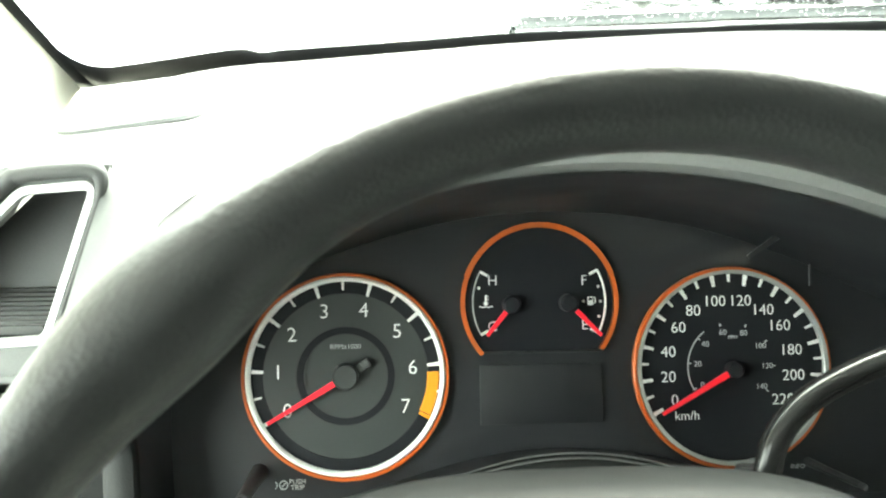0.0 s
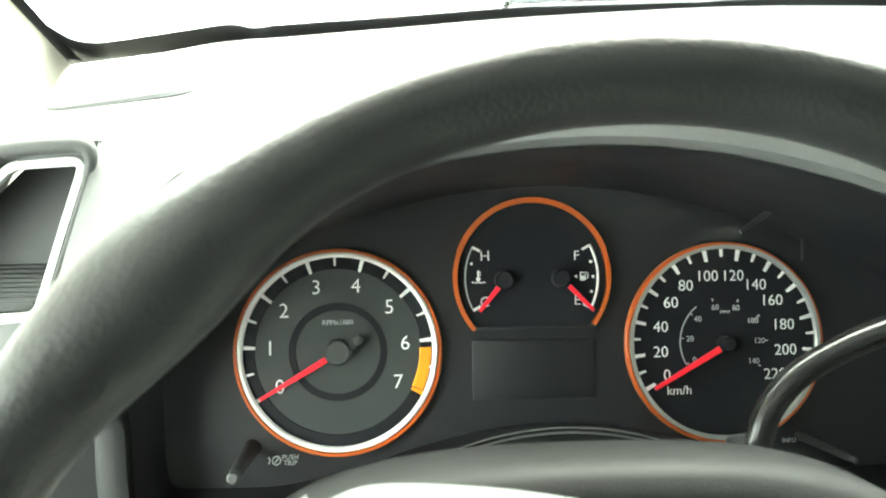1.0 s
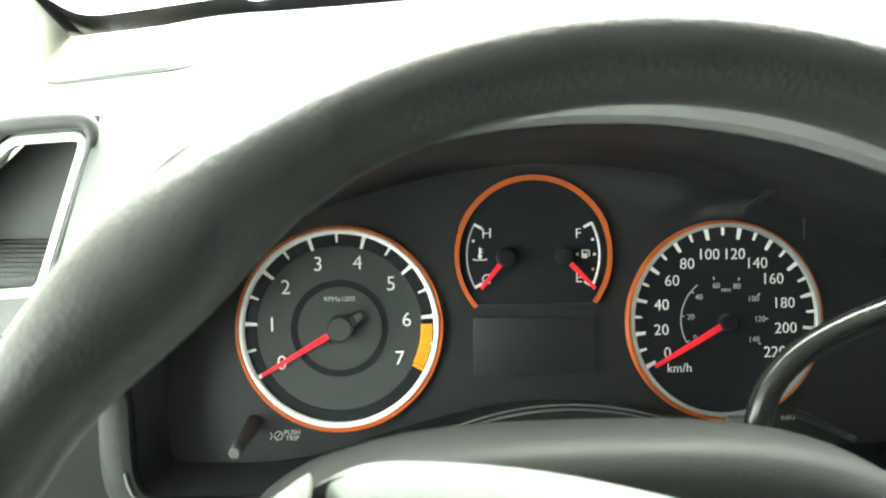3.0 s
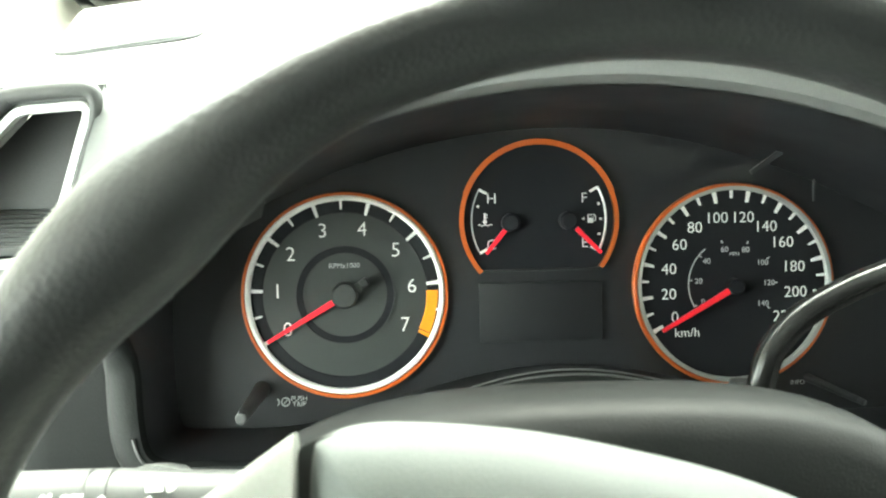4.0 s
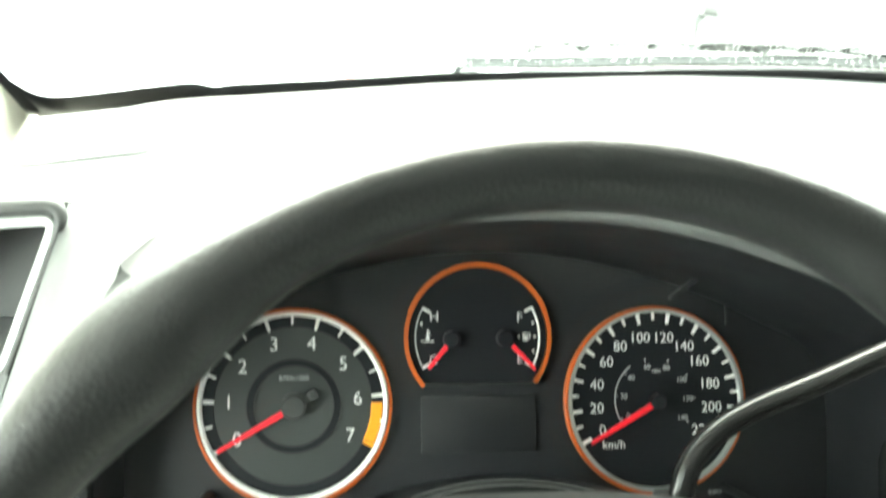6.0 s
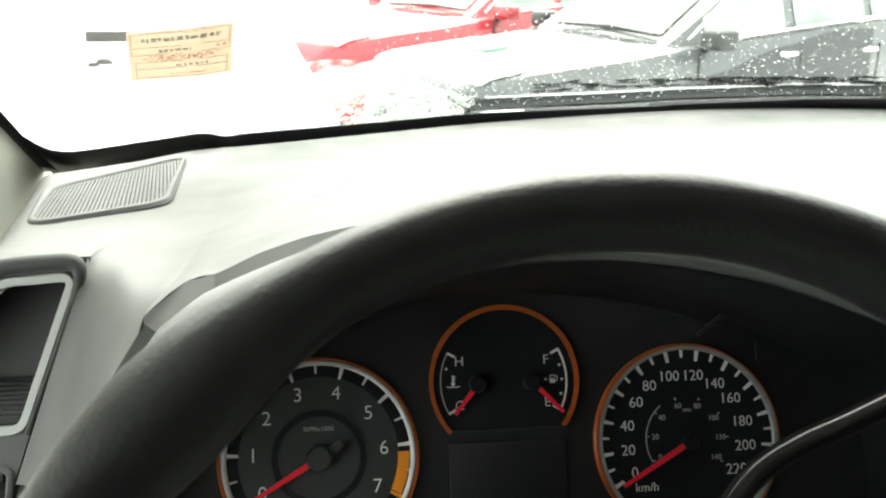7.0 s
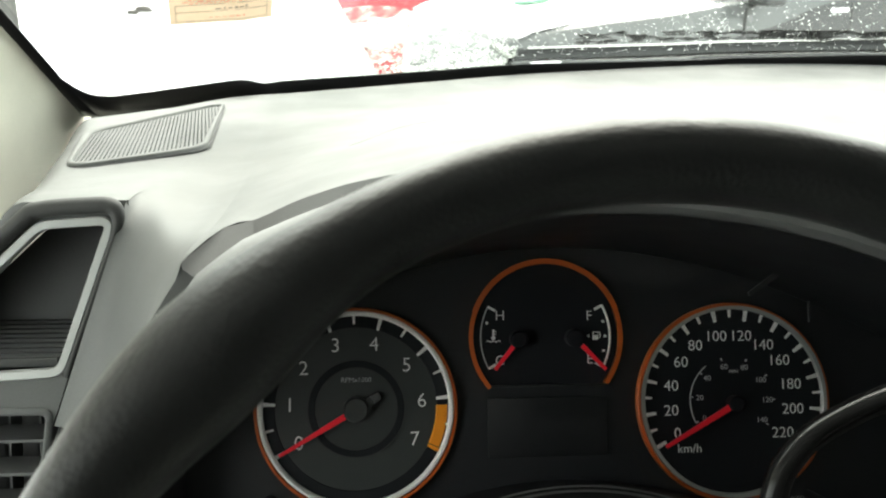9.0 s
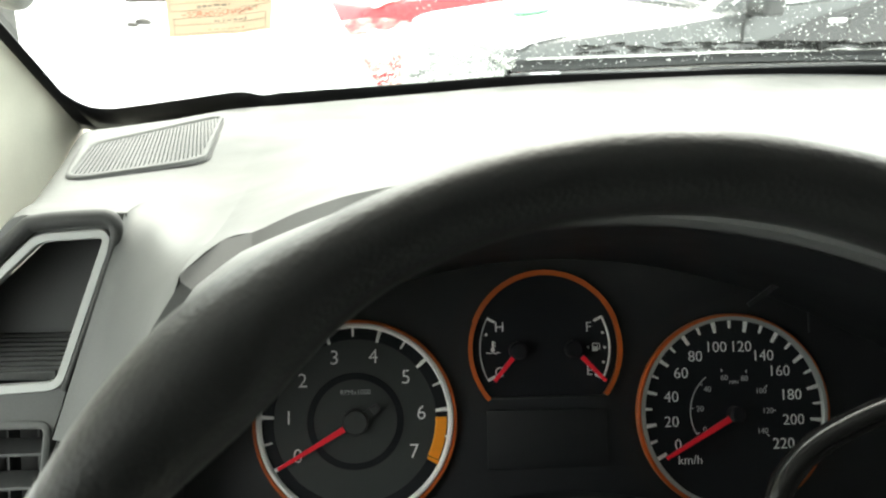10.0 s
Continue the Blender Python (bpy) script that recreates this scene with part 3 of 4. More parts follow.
part("cover_gap", loft([[(p.x * 1.02 - 0.0015, y, p.z * 0.985) for p in pad_outline] for y in (0.020, 0.002)]), BLACK, wheel, "dark gap round the airbag cover", smooth=60)
pad = part("airbag_cover", loft(loops), HUBPAD, wheel, "smooth grey airbag cover", smooth=60)
# spokes
for rows in ([(-0.0893, 0.0872, 0.000), (-0.092, 0.0856, 0.0), (-0.1005, 0.0798, -0.002), (-0.114, 0.0710, -0.006), (-0.137, 0.0570, -0.012), (-0.165, 0.042, -0.020), (-0.188, 0.030, -0.028)],
             [(0.068, 0.034, -0.050), (0.085, 0.030, -0.048), (0.105, 0.026, -0.046), (0.13, 0.02, -0.045), (0.16, 0.012, -0.044), (0.188, 0.006, -0.046)]):
    loops = []
    for i, (x, hi, lo) in enumerate(rows):
        mid, half = (hi + lo) / 2, (hi - lo) / 2
        front = -0.002 + 0.004 * i / (len(rows) - 1)
        loop = []
        for k in range(32):
            b = 2 * math.pi * k / 32
            c, d = math.cos(b), math.sin(b)
            loop.append((x, front + 0.009 * math.copysign(abs(d) ** 0.6, d), mid + half * math.copysign(abs(c) ** 0.35, c)))
        loops.append(loop)
    part("spoke", loft(loops), SPOKE, wheel, "pale grey plastic wheel spoke", smooth=60)
part("spoke", tube([(-0.01, -0.004, -0.078), (-0.012, -0.002, -0.12), (-0.013, 0.0, -0.19)], [0.018, 0.015, 0.012], 20), HUBPAD, wheel, "grey plastic wheel spoke")
part("hub_boss", tube([(0, 0.02, 0), (0, 0.06, 0)], 0.05, 32), BLACK, wheel)

# ---- steering column: cover, shift lever, lamp stalk ----
column = thing("steering_column", CLUSTER, "charcoal plastic steering column cover below the dials", "steering column")
loops = []
for y, top, half in ((-0.020, -0.046, 0.131), (-0.06, -0.0375, 0.131), (-0.10, -0.0280, 0.129), (-0.14, -0.0198, 0.125), (-0.166, -0.0200, 0.123), (-0.173, -0.0212, 0.122), (-0.1775, -0.0245, 0.121), (-0.180, -0.031, 0.120), (-0.182, -0.046, 0.118), (-0.184, -0.070, 0.114)):
    loop = []
    for k in range(33):
        a = math.pi * k / 32
        c, s = math.cos(a), math.sin(a)
        loop.append((-0.008 - half * math.copysign(abs(c) ** 0.75, c), y, top - 0.075 + 0.075 * s ** 0.62))
    loop += [(-0.008 + half * 0.9, y, top - 0.12), (-0.008 - half * 0.9, y, top - 0.12)]
    loops.append(loop)
part("upper_cover", loft(loops), SHROUD, column, "charcoal grained upper column cover", smooth=50)
lever_line = spline([(0.060, -0.125, -0.075), (0.0605, -0.125, -0.045), (0.062, -0.125, -0.026), (0.0665, -0.125, -0.013), (0.078, -0.125, -0.001), (0.096, -0.125, 0.0085), (0.118, -0.125, 0.0165), (0.16, -0.122, 0.032), (0.21, -0.118, 0.05)], 8)
lever = thing("shift_lever", CLUSTER, "black enamelled column shift lever with black grip", "gear lever")
part("rod", tube(lever_line, 0.0052, 20), CHROME, lever, "bent black enamelled rod")
part("boot", tube([(0.061, -0.112, -0.06), (0.0612, -0.112, -0.034), (0.0614, -0.112, -0.027)], [0.011, 0.009, 0.006], 20), RUBBER, lever, "black rubber lever boot")

# ---- windscreen and its border ----
RAKE = radians(33)
UP = Vector((0, -math.cos(RAKE), math.sin(RAKE)))


GLASS_FOOT = [(-0.45, 0.60), (-0.2, 0.602), (-0.185, 0.619), (0.049, 0.717), (0.363, 0.798), (0.55, 0.805), (0.85, 0.755), (1.25, 0.58)]


def glass_point(x, up, inside=0.0):
    p = Vector((x, lerp(x, GLASS_FOOT), 1.428)) + UP * up
    return p + Vector((0, -math.sin(RAKE), -math.cos(RAKE))) * inside


gx = [-0.402 + 0.02 * i for i in range(82)]
windscreen = thing("windscreen", pose(0, 0, 0), "raked windscreen with water drops and slush", "windscreen", kind="structure")
bm = loft([[glass_point(x, 0.05 * k - 0.06) for k in range(18)] for x in gx], closed=False)
pane = part("pane", bm, GLASS, windscreen, "clear wet windscreen glass", smooth=180)
if pane.data.polygons[0].normal.z > 0:
    pane.data.flip_normals()  # the pane's front faces the cabin
pane.visible_shadow = False
bands = [(-0.402, 0.085), (-0.398, 0.066), (-0.391, 0.040), (-0.384, 0.0262), (-0.373, 0.0205), (-0.36, 0.0198), (-0.33, 0.029), (-0.27, 0.0505), (-0.228, 0.0655), (-0.2195, 0.0668), (-0.212, 0.0655), (-0.199, 0.0570), (-0.192, 0.0552), (-0.17, 0.0548), (-0.03, 0.054), (0.105, 0.058), (0.34, 0.0497), (0.62, 0.068), (1.25, 0.08)]
bm = loft([[glass_point(x, -0.06, 0.003), glass_point(x, lerp(x, bands), 0.003)] for x in [-0.402 + 0.005 * i for i in range(329)]], closed=False)
part("border", solid(bm, 0.0015), FRIT, windscreen, "black border along the glass foot", smooth=180)
bm = loft([[glass_point(-0.430, u, 0.003), glass_point(-0.3975 + 0.1 * max(0, 0.05 - u) ** 1.3, u, 0.0032)] for u in [0.02 * i - 0.04 for i in range(44)]], closed=False)
part("border", solid(bm, 0.0015), FRIT, windscreen, "black border along the glass side", smooth=180)

# ---- cabin shell ----
pillar = tagged(part("pillar_trim", loft([[glass_point(-0.4095, u, 0.004) + Vector(o) for o in ((0, 0, 0), (-0.008, -0.02, -0.006), (-0.02, -0.06, -0.03), (-0.035, -0.12, -0.08), (-0.05, -0.2, -0.16), (-0.12, -0.2, -0.16), (-0.12, 0.08, 0.03), (-0.01, 0.02, 0.012))]
                                          for u in [-0.30 + 0.04 * i for i in range(29)]]), CREAM, None, smooth=60),
                "cream plastic trim on the windscreen pillar", "pillar trim", kind="structure")


def slab(name, x0, x1, y0, y1, z0, z1, mat, label, category):
    return tagged(part(name, box(x0, x1, y0, y1, z0, z1), mat, None), label, category, kind="structure")


slab("ceiling", -0.6, 1.44, -1.75, 0.02, 1.88, 1.93, HEADLINER, "pale cloth headliner of the cabin", "ceiling")
slab("floor", -0.6, 1.44, -1.75, 0.9, 0.55, 0.6, RUBBER, "dark cabin floor mat", "floor")
slab("wall_rear", -0.6, 1.44, -1.75, -1.70, 0.6, 1.88, SEAT, "grey cloth rear wall of the cabin", "wall")
slab("wall_front", -0.6, 1.44, 0.86, 0.90, 0.6, 1.36, BLACK, "dark bulkhead below the windscreen", "wall")
# Unseen dark side walls; heights and ends chosen to shape the window light.
for side, (x0, x1) in (("left", (-0.50, -0.46)), ("right", (1.34, 1.39))):
    sill_z = 1.30 if side == "left" else 1.41
    slab("wall_" + side, x0, x1, -1.70, 0.86, 0.6, sill_z, SEAT, "grey lower door trim of the cabin", "wall")
    slab("wall_" + side + "_rear", x0, x1, -1.70, -0.62, sill_z, 1.88, SEAT, "unseen grey rear side wall that limits the window light", "wall")
    slab("wall_" + side + "_front", x0, x1, 0.22, 0.62, sill_z, 1.70, SEAT, "unseen grey corner panel that keeps side light off the dashboard", "wall")

handle = thing("grab_handle", pose(0, 0, 0), "dark grey grab handle on the cream pillar", "grab handle")
base = Vector((-0.392, 0.452, 1.566))
grip = [base + Vector((-0.02, 0.02, -0.004)), base + Vector((-0.006, 0.006, -0.004)), base, base + UP * 0.02, base + UP * 0.10, base + UP * 0.20]
part("grip", tube(spline(grip, 5), 0.0125, 16), VISOR, handle, "rounded charcoal grip", smooth=60)

# ---- ground ----
bm = bmesh.new()
bmesh.ops.create_grid(bm, x_segments=60, y_segments=60, size=600)
tagged(part("ground", bm, SNOW, None), "snow-covered open ground", "ground", kind="structure")

# ---- left end of the dashboard: fascia, pocket, air vent ----
rows = []
for y, z in PROFILE[6:]:
    x0 = lerp(z, SEAM) + 0.0012
    rows.append([(x0, y + 0.006, z - 0.003), (x0 + 0.0003, y + 0.0015, z)] + [(x0 + 0.002 + (-0.172 - x0) * k / 8, y, z) for k in range(9)])
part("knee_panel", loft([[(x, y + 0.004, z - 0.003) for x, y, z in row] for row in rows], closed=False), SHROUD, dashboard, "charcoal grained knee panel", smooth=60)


def pod(x, z, d=0.0):
    """A point of the pocket panel; d metres into the dashboard."""
    return Vector((x, 0.050 - 0.33 * (1.487 - z) + 0.95 * d, z - 0.313 * d))


def rounded(points, r, n=5):
    out = []
    k = len(points)
    for i in range(k):
        a, b, c = (Vector((q[0], 0, q[1])) for q in (points[i - 1], points[i], points[(i + 1) % k]))
        u, v = (a - b).normalized(), (c - b).normalized()
        p0, p1 = b + u * r, b + v * r
        out += [(1 - s) ** 2 * p0 + 2 * s * (1 - s) * b + s * s * p1 for s in (j / n for j in range(n + 1))]
    return out


pocket_edge = rounded([(-0.2212, 1.4828), (-0.2478, 1.4112), (-0.318, 1.4075), (-0.318, 1.424), (-0.2550, 1.4808)], 0.005)
vent_edge = rounded([(-0.2515, 1.3925), (-0.2605, 1.318), (-0.322, 1.318), (-0.322, 1.3925)], 0.007)
panel_edge = [Vector((x, 0, z)) for x, z in [(lerp(z, SEAM) - 0.0014, z) for z in (1.4895, 1.46, 1.43, 1.398, 1.354, 1.30, 1.22)] + [(-0.345, 1.22), (-0.345, 1.420), (-0.262, 1.4865)]]
bm = bmesh.new()
for loop in (panel_edge, offset(pocket_edge, -0.001), vent_edge):
    vs = [bm.verts.new(pod(p.x, p.z)) for p in loop]
    for a, b in zip(vs, vs[1:] + vs[:1]):
        bm.edges.new((a, b))
bmesh.ops.triangle_fill(bm, edges=bm.edges[:], use_beauty=True, use_dissolve=False)
part("pocket_panel", solid(bm, 0.004), DASH, dashboard, "grey panel with pocket and air vent", smooth=30)
turn = 1 if offset(pocket_edge, 0.001)[0].x > pocket_edge[0].x else -1


def around(edge, steps):
    return [[pod(p.x, p.z, d) for p in offset(edge, turn * o)] for o, d in steps]


# Dark tube puts in the shade of the pocket's recess and side seam.
ridge = [pod(x, z, d) for x, z, d in ((-0.2444, 1.4080, -0.0005), (-0.2322, 1.4400, -0.0005), (-0.2240, 1.4620, -0.001), (-0.2188, 1.4755, -0.002), (-0.2158, 1.4850, -0.004), (-0.2190, 1.4905, -0.004), (-0.230, 1.4910, -0.004), (-0.2545, 1.4890, -0.003), (-0.264, 1.4835, -0.003), (-0.30, 1.4505, -0.003), (-0.325, 1.4265, -0.002))]
line = spline(ridge, 5)
part("pocket_brow", tube(line, [0.0018 + 0.0026 * min(1, max(0, (k - 14) / 10)) for k in range(len(line))], 14), BROW, dashboard, "rounded brow over the pocket, recess shade in its colour", smooth=60)
part("pocket_frame", loft(around(pocket_edge, ((0.0013, 0.004), (0.0013, -0.0014), (0.0008, -0.0020), (-0.0027, -0.0020), (-0.0032, -0.0014), (-0.0035, 0.004))), caps=False), SILVER, dashboard, "silver-grey frame of the side pocket", smooth=40)
part("pocket_frame_step", loft(around(pocket_edge, ((-0.0033, 0.0006), (-0.0060, 0.0016), (-0.0066, 0.006))), caps=False), EDGING, dashboard, "inner step of the pocket frame", smooth=40)
part("pocket_hollow", loft(around(pocket_edge, ((-0.006, 0.006), (-0.0085, 0.03), (-0.012, 0.055)))[::-1] , caps=False), EDGING, dashboard, "charcoal inside of the side pocket", smooth=40)
bm = bmesh.new()
bm.faces.new([bm.verts.new(pod(p.x, p.z, 0.0545)) for p in offset(pocket_edge, -0.008 * turn)])
part("pocket_back", solid(bm, 0.003), EDGING, dashboard, "charcoal back of the side pocket", smooth=0)
for k in range(9):
    s = k / 8
    z, d = 1.4155 + 0.014 * s, 0.010 + 0.040 * s
    x1 = -0.252 + 0.0085 * s
    loops = [[pod(x, z + dz, d + dd) for dz, dd in ((-0.004, 0.0), (0.0, -0.0012), (0.0007, 0.0002), (0.0004, 0.0042), (-0.004, 0.0042))] for x in (-0.312, x1)]
    part("pocket_rib", loft(loops), VISOR, dashboard, smooth=30)
# air vent
part("vent_box", loft([[pod(p.x, p.z, d) for p in offset(vent_edge, o * turn)] for o, d in ((0.0, 0.0005), (-0.001, 0.02), (-0.003, 0.05))], caps=False), BLACK, dashboard, smooth=40)
bm = bmesh.new()
bm.faces.new([bm.verts.new(pod(p.x, p.z, 0.0495)) for p in offset(vent_edge, -0.002 * turn)])
part("vent_back", solid(bm, 0.002), BLACK, dashboard, smooth=0)
part("vent_ring", loft(around(vent_edge, ((0.0030, 0.003), (0.0030, -0.001), (0.0020, -0.002), (0.0004, -0.002), (-0.0008, -0.001), (-0.0012, 0.008))), caps=False), VISOR, dashboard, "charcoal ring round the air vent", smooth=40)
for k in range(4):
    z = 1.376 - 0.0165 * k
    part("vent_slat", loft([[pod(x, z + dz, d) for dz, d in ((-0.0006, 0.003), (0.0008, 0.003), (0.0042, 0.022), (0.0028, 0.022))] for x in (-0.3205, -0.2535 - 0.0022 * k)]), VISOR, dashboard, "charcoal air vent slat", smooth=30)
for k in range(4):
    x = -0.2665 - 0.016 * k
    part("vent_vane", loft([[pod(x + dx, z, d) for dx, d in ((-0.0006, 0.024), (0.0006, 0.024), (0.0006, 0.04), (-0.0006, 0.04))] for z in (1.320, 1.391)]), VISOR, dashboard, "upright air vent vane", smooth=30)

# ---- loudspeaker grille on the dashboard ----
quad = [Vector((-0.2905, 0.198, 0)), Vector((-0.326, 0.360, 0)), Vector((-0.231, 0.500, 0)), Vector((-0.2055, 0.242, 0))]
outline = [Vector((p.x, p.z, 0)) for p in rounded([(q.x, q.y) for q in quad], 0.022, 7)]


def grow(loop, d):
    mid = sum(loop, Vector()) / len(loop)
    return [p + (p - mid).normalized() * d for p in loop]


def on_dash(p, up):
    return Vector((p.x, p.y, dash_top(p.x, p.y) + up))


bed = [Vector((q.x, q.y, dash_top(q.x, q.y))) for q in quad]
bed_mid, bed_normal = sum(bed, Vector()) / 4, (bed[2] - bed[0]).cross(bed[3] - bed[1]).normalized()


def on_bed(p, up):
    """A point of the flat bed of the grille, which lies a little above the dashboard."""
    flat = bed_mid.z - (bed_normal.x * (p.x - bed_mid.x) + bed_normal.y * (p.y - bed_mid.y)) / bed_normal.z
    return Vector((p.x, p.y, flat + 0.0004 + up))


speaker = thing("speaker_grille", pose(0, 0, 0), "grey perforated loudspeaker grille set into the dashboard", "speaker grille")
loops = [[on_bed(p, u) for p in grow(outline, d)] for d, u in ((0.001, -0.008), (0.001, 0.0012), (0.0, 0.0028), (-0.002, 0.0034), (-0.0055, 0.0032), (-0.0075, 0.0016), (-0.0080, -0.001))]
gap = [[on_bed(p, u) for p in grow(outline, d)] for d, u in ((0.0004, 0.0001), (0.0006, 0.0005), (0.0034, 0.0005), (0.0037, 0.0001))]
part("frame_gap", loft(gap, caps=False), BLACK, speaker, "dark gap round the grille frame", smooth=45)
part("grille_frame", loft(loops, caps=False), DASH, speaker, "rounded grey plastic frame", smooth=45)
bm = bmesh.new()
bm.faces.new([bm.verts.new(on_bed(p, 0.0004)) for p in grow(outline, -0.0070)])
part("backing", bm, VISOR, speaker, "dark cloth below the perforation", smooth=0)


def inside(p, loop):
    hit = False
    for a, b in zip(loop, loop[1:] + loop[:1]):
        if (a.y > p.y) != (b.y > p.y) and p.x < (b.x - a.x) * (p.y - a.y) / (b.y - a.y) + a.x:
            hit = not hit
    return hit


edge = grow(outline, -0.0072)
bm = bmesh.new()
u_dir, v_dir = Vector((0.985, 0.17, 0)).normalized(), Vector((-0.17, 0.985, 0)).normalized()
for along, across, pitch in ((u_dir, v_dir, 0.0040), (v_dir, u_dir, 0.0030)):
    mid = Vector((-0.262, 0.33, 0))
    for k in range(-95, 96):
        pts = [p for p in (mid + across * (k * pitch) + along * (0.001 * i) for i in range(-190, 191)) if inside(p, edge)]
        if len(pts) < 6:
            continue
        chain = pts[::8] + [pts[-1]]
        h = 0.0008
        low = [[bm.verts.new(on_bed(p + across * o, up)) for o, up in ((-h, 0.0006), (-h, 0.0011), (h, 0.0011), (h, 0.0006))] for p in chain]
        for a, b in zip(low, low[1:]):
            for i in range(3):
                bm.faces.new((a[i], a[i + 1], b[i + 1], b[i]))
part("perforated_mesh", bm, VISOR, speaker, "fine grey mesh", smooth=0)

# ---- lamp stalk behind the wheel ----
STALK = material("grey_stalk_plastic", (0.052, 0.055, 0.054), 0.5, grain=0.06, grain_size=0.0009)
stalk = thing("lamp_stalk", CLUSTER, "grey lamp and turn-signal stalk with white signs", "control stalk")
sx = [-0.215, -0.213, -0.19, -0.1647, -0.1645, -0.1639, -0.1637, -0.1583, -0.1581, -0.1574, -0.1572, -0.150, -0.125, -0.095]
sr = [0.0095, 0.0112, 0.0116, 0.0116, 0.0110, 0.0110, 0.0116, 0.0116, 0.0110, 0.0110, 0.0116, 0.0114, 0.0100, 0.0085]
part("handle", tube([(x, -0.170 + 0.12 * max(0, x + 0.15), -0.048 - 0.03 * max(0, x + 0.16)) for x in sx], sr, 32), STALK, stalk, "grey ribbed stalk handle", smooth=40)
part("collar", tube([(-0.1625, -0.150, -0.0530), (-0.1605, -0.150, -0.0530), (-0.154, -0.150, -0.0530), (-0.147, -0.150, -0.0530), (-0.142, -0.150, -0.0530), (-0.138, -0.150, -0.0530)], [0.0075, 0.0100, 0.0120, 0.0122, 0.0112, 0.0085], 32), EDGING, stalk, "rounded collar of the stalk", smooth=40)
ring = spline([(-0.1655, -0.152, -0.0520), (-0.158, -0.152, -0.0440), (-0.149, -0.152, -0.0412), (-0.140, -0.152, -0.0440), (-0.1335, -0.152, -0.0520)], 6)
part("collar_edge", tube(ring, 0.0007, 8), HUBPAD, stalk, "thin light edge of the collar")
text("sign", "OFF", -0.1668, -0.0420, 0.0040, WHITE, stalk, y=-0.1815)
part("sign", annulus(-0.1395, -0.0392, 0.0018, 0.0026, -0.1785, -0.1775, -90, 90, 14), WHITE, stalk)
part("sign", bar(-0.1395, -0.0366, -0.1395, -0.0418, 0.0008, 0.0008, -0.1785, -0.1775), WHITE, stalk, smooth=0)
for k in range(4):
    part("sign", bar(-0.1462, -0.0372 - 0.0013 * k, -0.1412, -0.0372 - 0.0013 * k, 0.0006, 0.0006, -0.1785, -0.1775), WHITE, stalk, smooth=0)
part("sign", bar(-0.1472, -0.0437, -0.1440, -0.0437, 0.0002, 0.0036, -0.1818, -0.1806), WHITE, stalk, smooth=0)
part("sign", bar(-0.1442, -0.0437, -0.1412, -0.0437, 0.0011, 0.0011, -0.1818, -0.1806), WHITE, stalk, smooth=0)
for k in range(6):
    a, b = polar(-0.1742, 0.0012, 60 * k, -0.0425), polar(-0.1742, 0.0024, 60 * k, -0.0425)
    part("sign", bar(*a, *b, 0.0007, 0.0007, -0.1822, -0.1808), WHITE, stalk, smooth=0)
part("sign", disc(-0.1742, -0.0425, 0.0009, -0.1822, -0.1808, 12), WHITE, stalk)
part("sign", disc(-0.1583, -0.0425, 0.0011, -0.1822, -0.1808, 12), WHITE, stalk)

# ---- paper on the windscreen ----
INK = material("dark_ink", (0.44, 0.41, 0.36), 0.8)
RED_INK = material("red_ink", (0.72, 0.38, 0.30), 0.8)
permit = thing("permit_sticker", pose(0, 0, 0), "cream paper permit stuck inside the windscreen", "sticker")
corner = [Vector((-0.2495, 0, 0.2799)), Vector((-0.165, 0, 0.295)), Vector((-0.1765, 0, 0.2037)), Vector((-0.2647, 0, 0.191))]


def on_paper(u, v, lift=0.0):
    """u from left to right, v from the top down."""
    a, b = corner[0].lerp(corner[1], u), corner[3].lerp(corner[2], u)
    p = a.lerp(b, v)
    return glass_point(p.x, p.z, 0.0025 + lift)


bm = loft([[on_paper(u / 8, v / 8) for u in range(9)] for v in range(9)], closed=False)
part("paper", solid(bm, 0.0004), PAPER, permit, "cream printed paper", smooth=60)


def mark(u0, v0, u1, v1, mat):
    bm = loft([[on_paper(u0 + (u1 - u0) * k / 4, v, 0.0008) for k in range(5)] for v in (v0, v1)], closed=False)
    part("print_bar", solid(bm, 0.0002), mat, permit, smooth=0)


for u0, v0, u1, v1 in ((0.03, 0.03, 0.97, 0.04), (0.03, 0.30, 0.97, 0.31), (0.03, 0.445, 0.97, 0.455), (0.06, 0.60, 0.95, 0.61), (0.06, 0.74, 0.95, 0.75), (0.06, 0.93, 0.95, 0.94), (0.03, 0.03, 0.038, 0.45), (0.962, 0.03, 0.97, 0.45), (0.06, 0.60, 0.068, 0.94), (0.942, 0.60, 0.95, 0.94)):
    mark(u0, v0, u1, v1, INK)
rnd = random.Random(4)
for v, u0, u1, h, mat in ((0.13, 0.14, 0.88, 0.08, INK), (0.36, 0.30, 0.62, 0.06, INK), (0.67, 0.46, 0.78, 0.05, INK), (0.485, 0.2, 0.9, 0.025, RED_INK), (0.525, 0.14, 0.86, 0.025, RED_INK), (0.565, 0.2, 0.75, 0.02, RED_INK), (0.36, 0.84, 0.94, 0.05, RED_INK), (0.86, 0.4, 0.75, 0.02, RED_INK)):
    u = u0
    while u < u1:
        w = rnd.uniform(0.02, 0.06)
        mark(u, v + rnd.uniform(-0.01, 0.01), min(u + w, u1), v + h * rnd.uniform(0.6, 1.0), mat)
        u += w + rnd.uniform(0.012, 0.03)

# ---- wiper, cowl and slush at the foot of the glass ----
# Wet rubber, and the near-black for painted reflections on doors and glass.
NEAR_BLACK = material("wet_rubber_and_reflection_black", (0.02, 0.021, 0.022), 0.2, grain=0.2, grain_size=0.004)
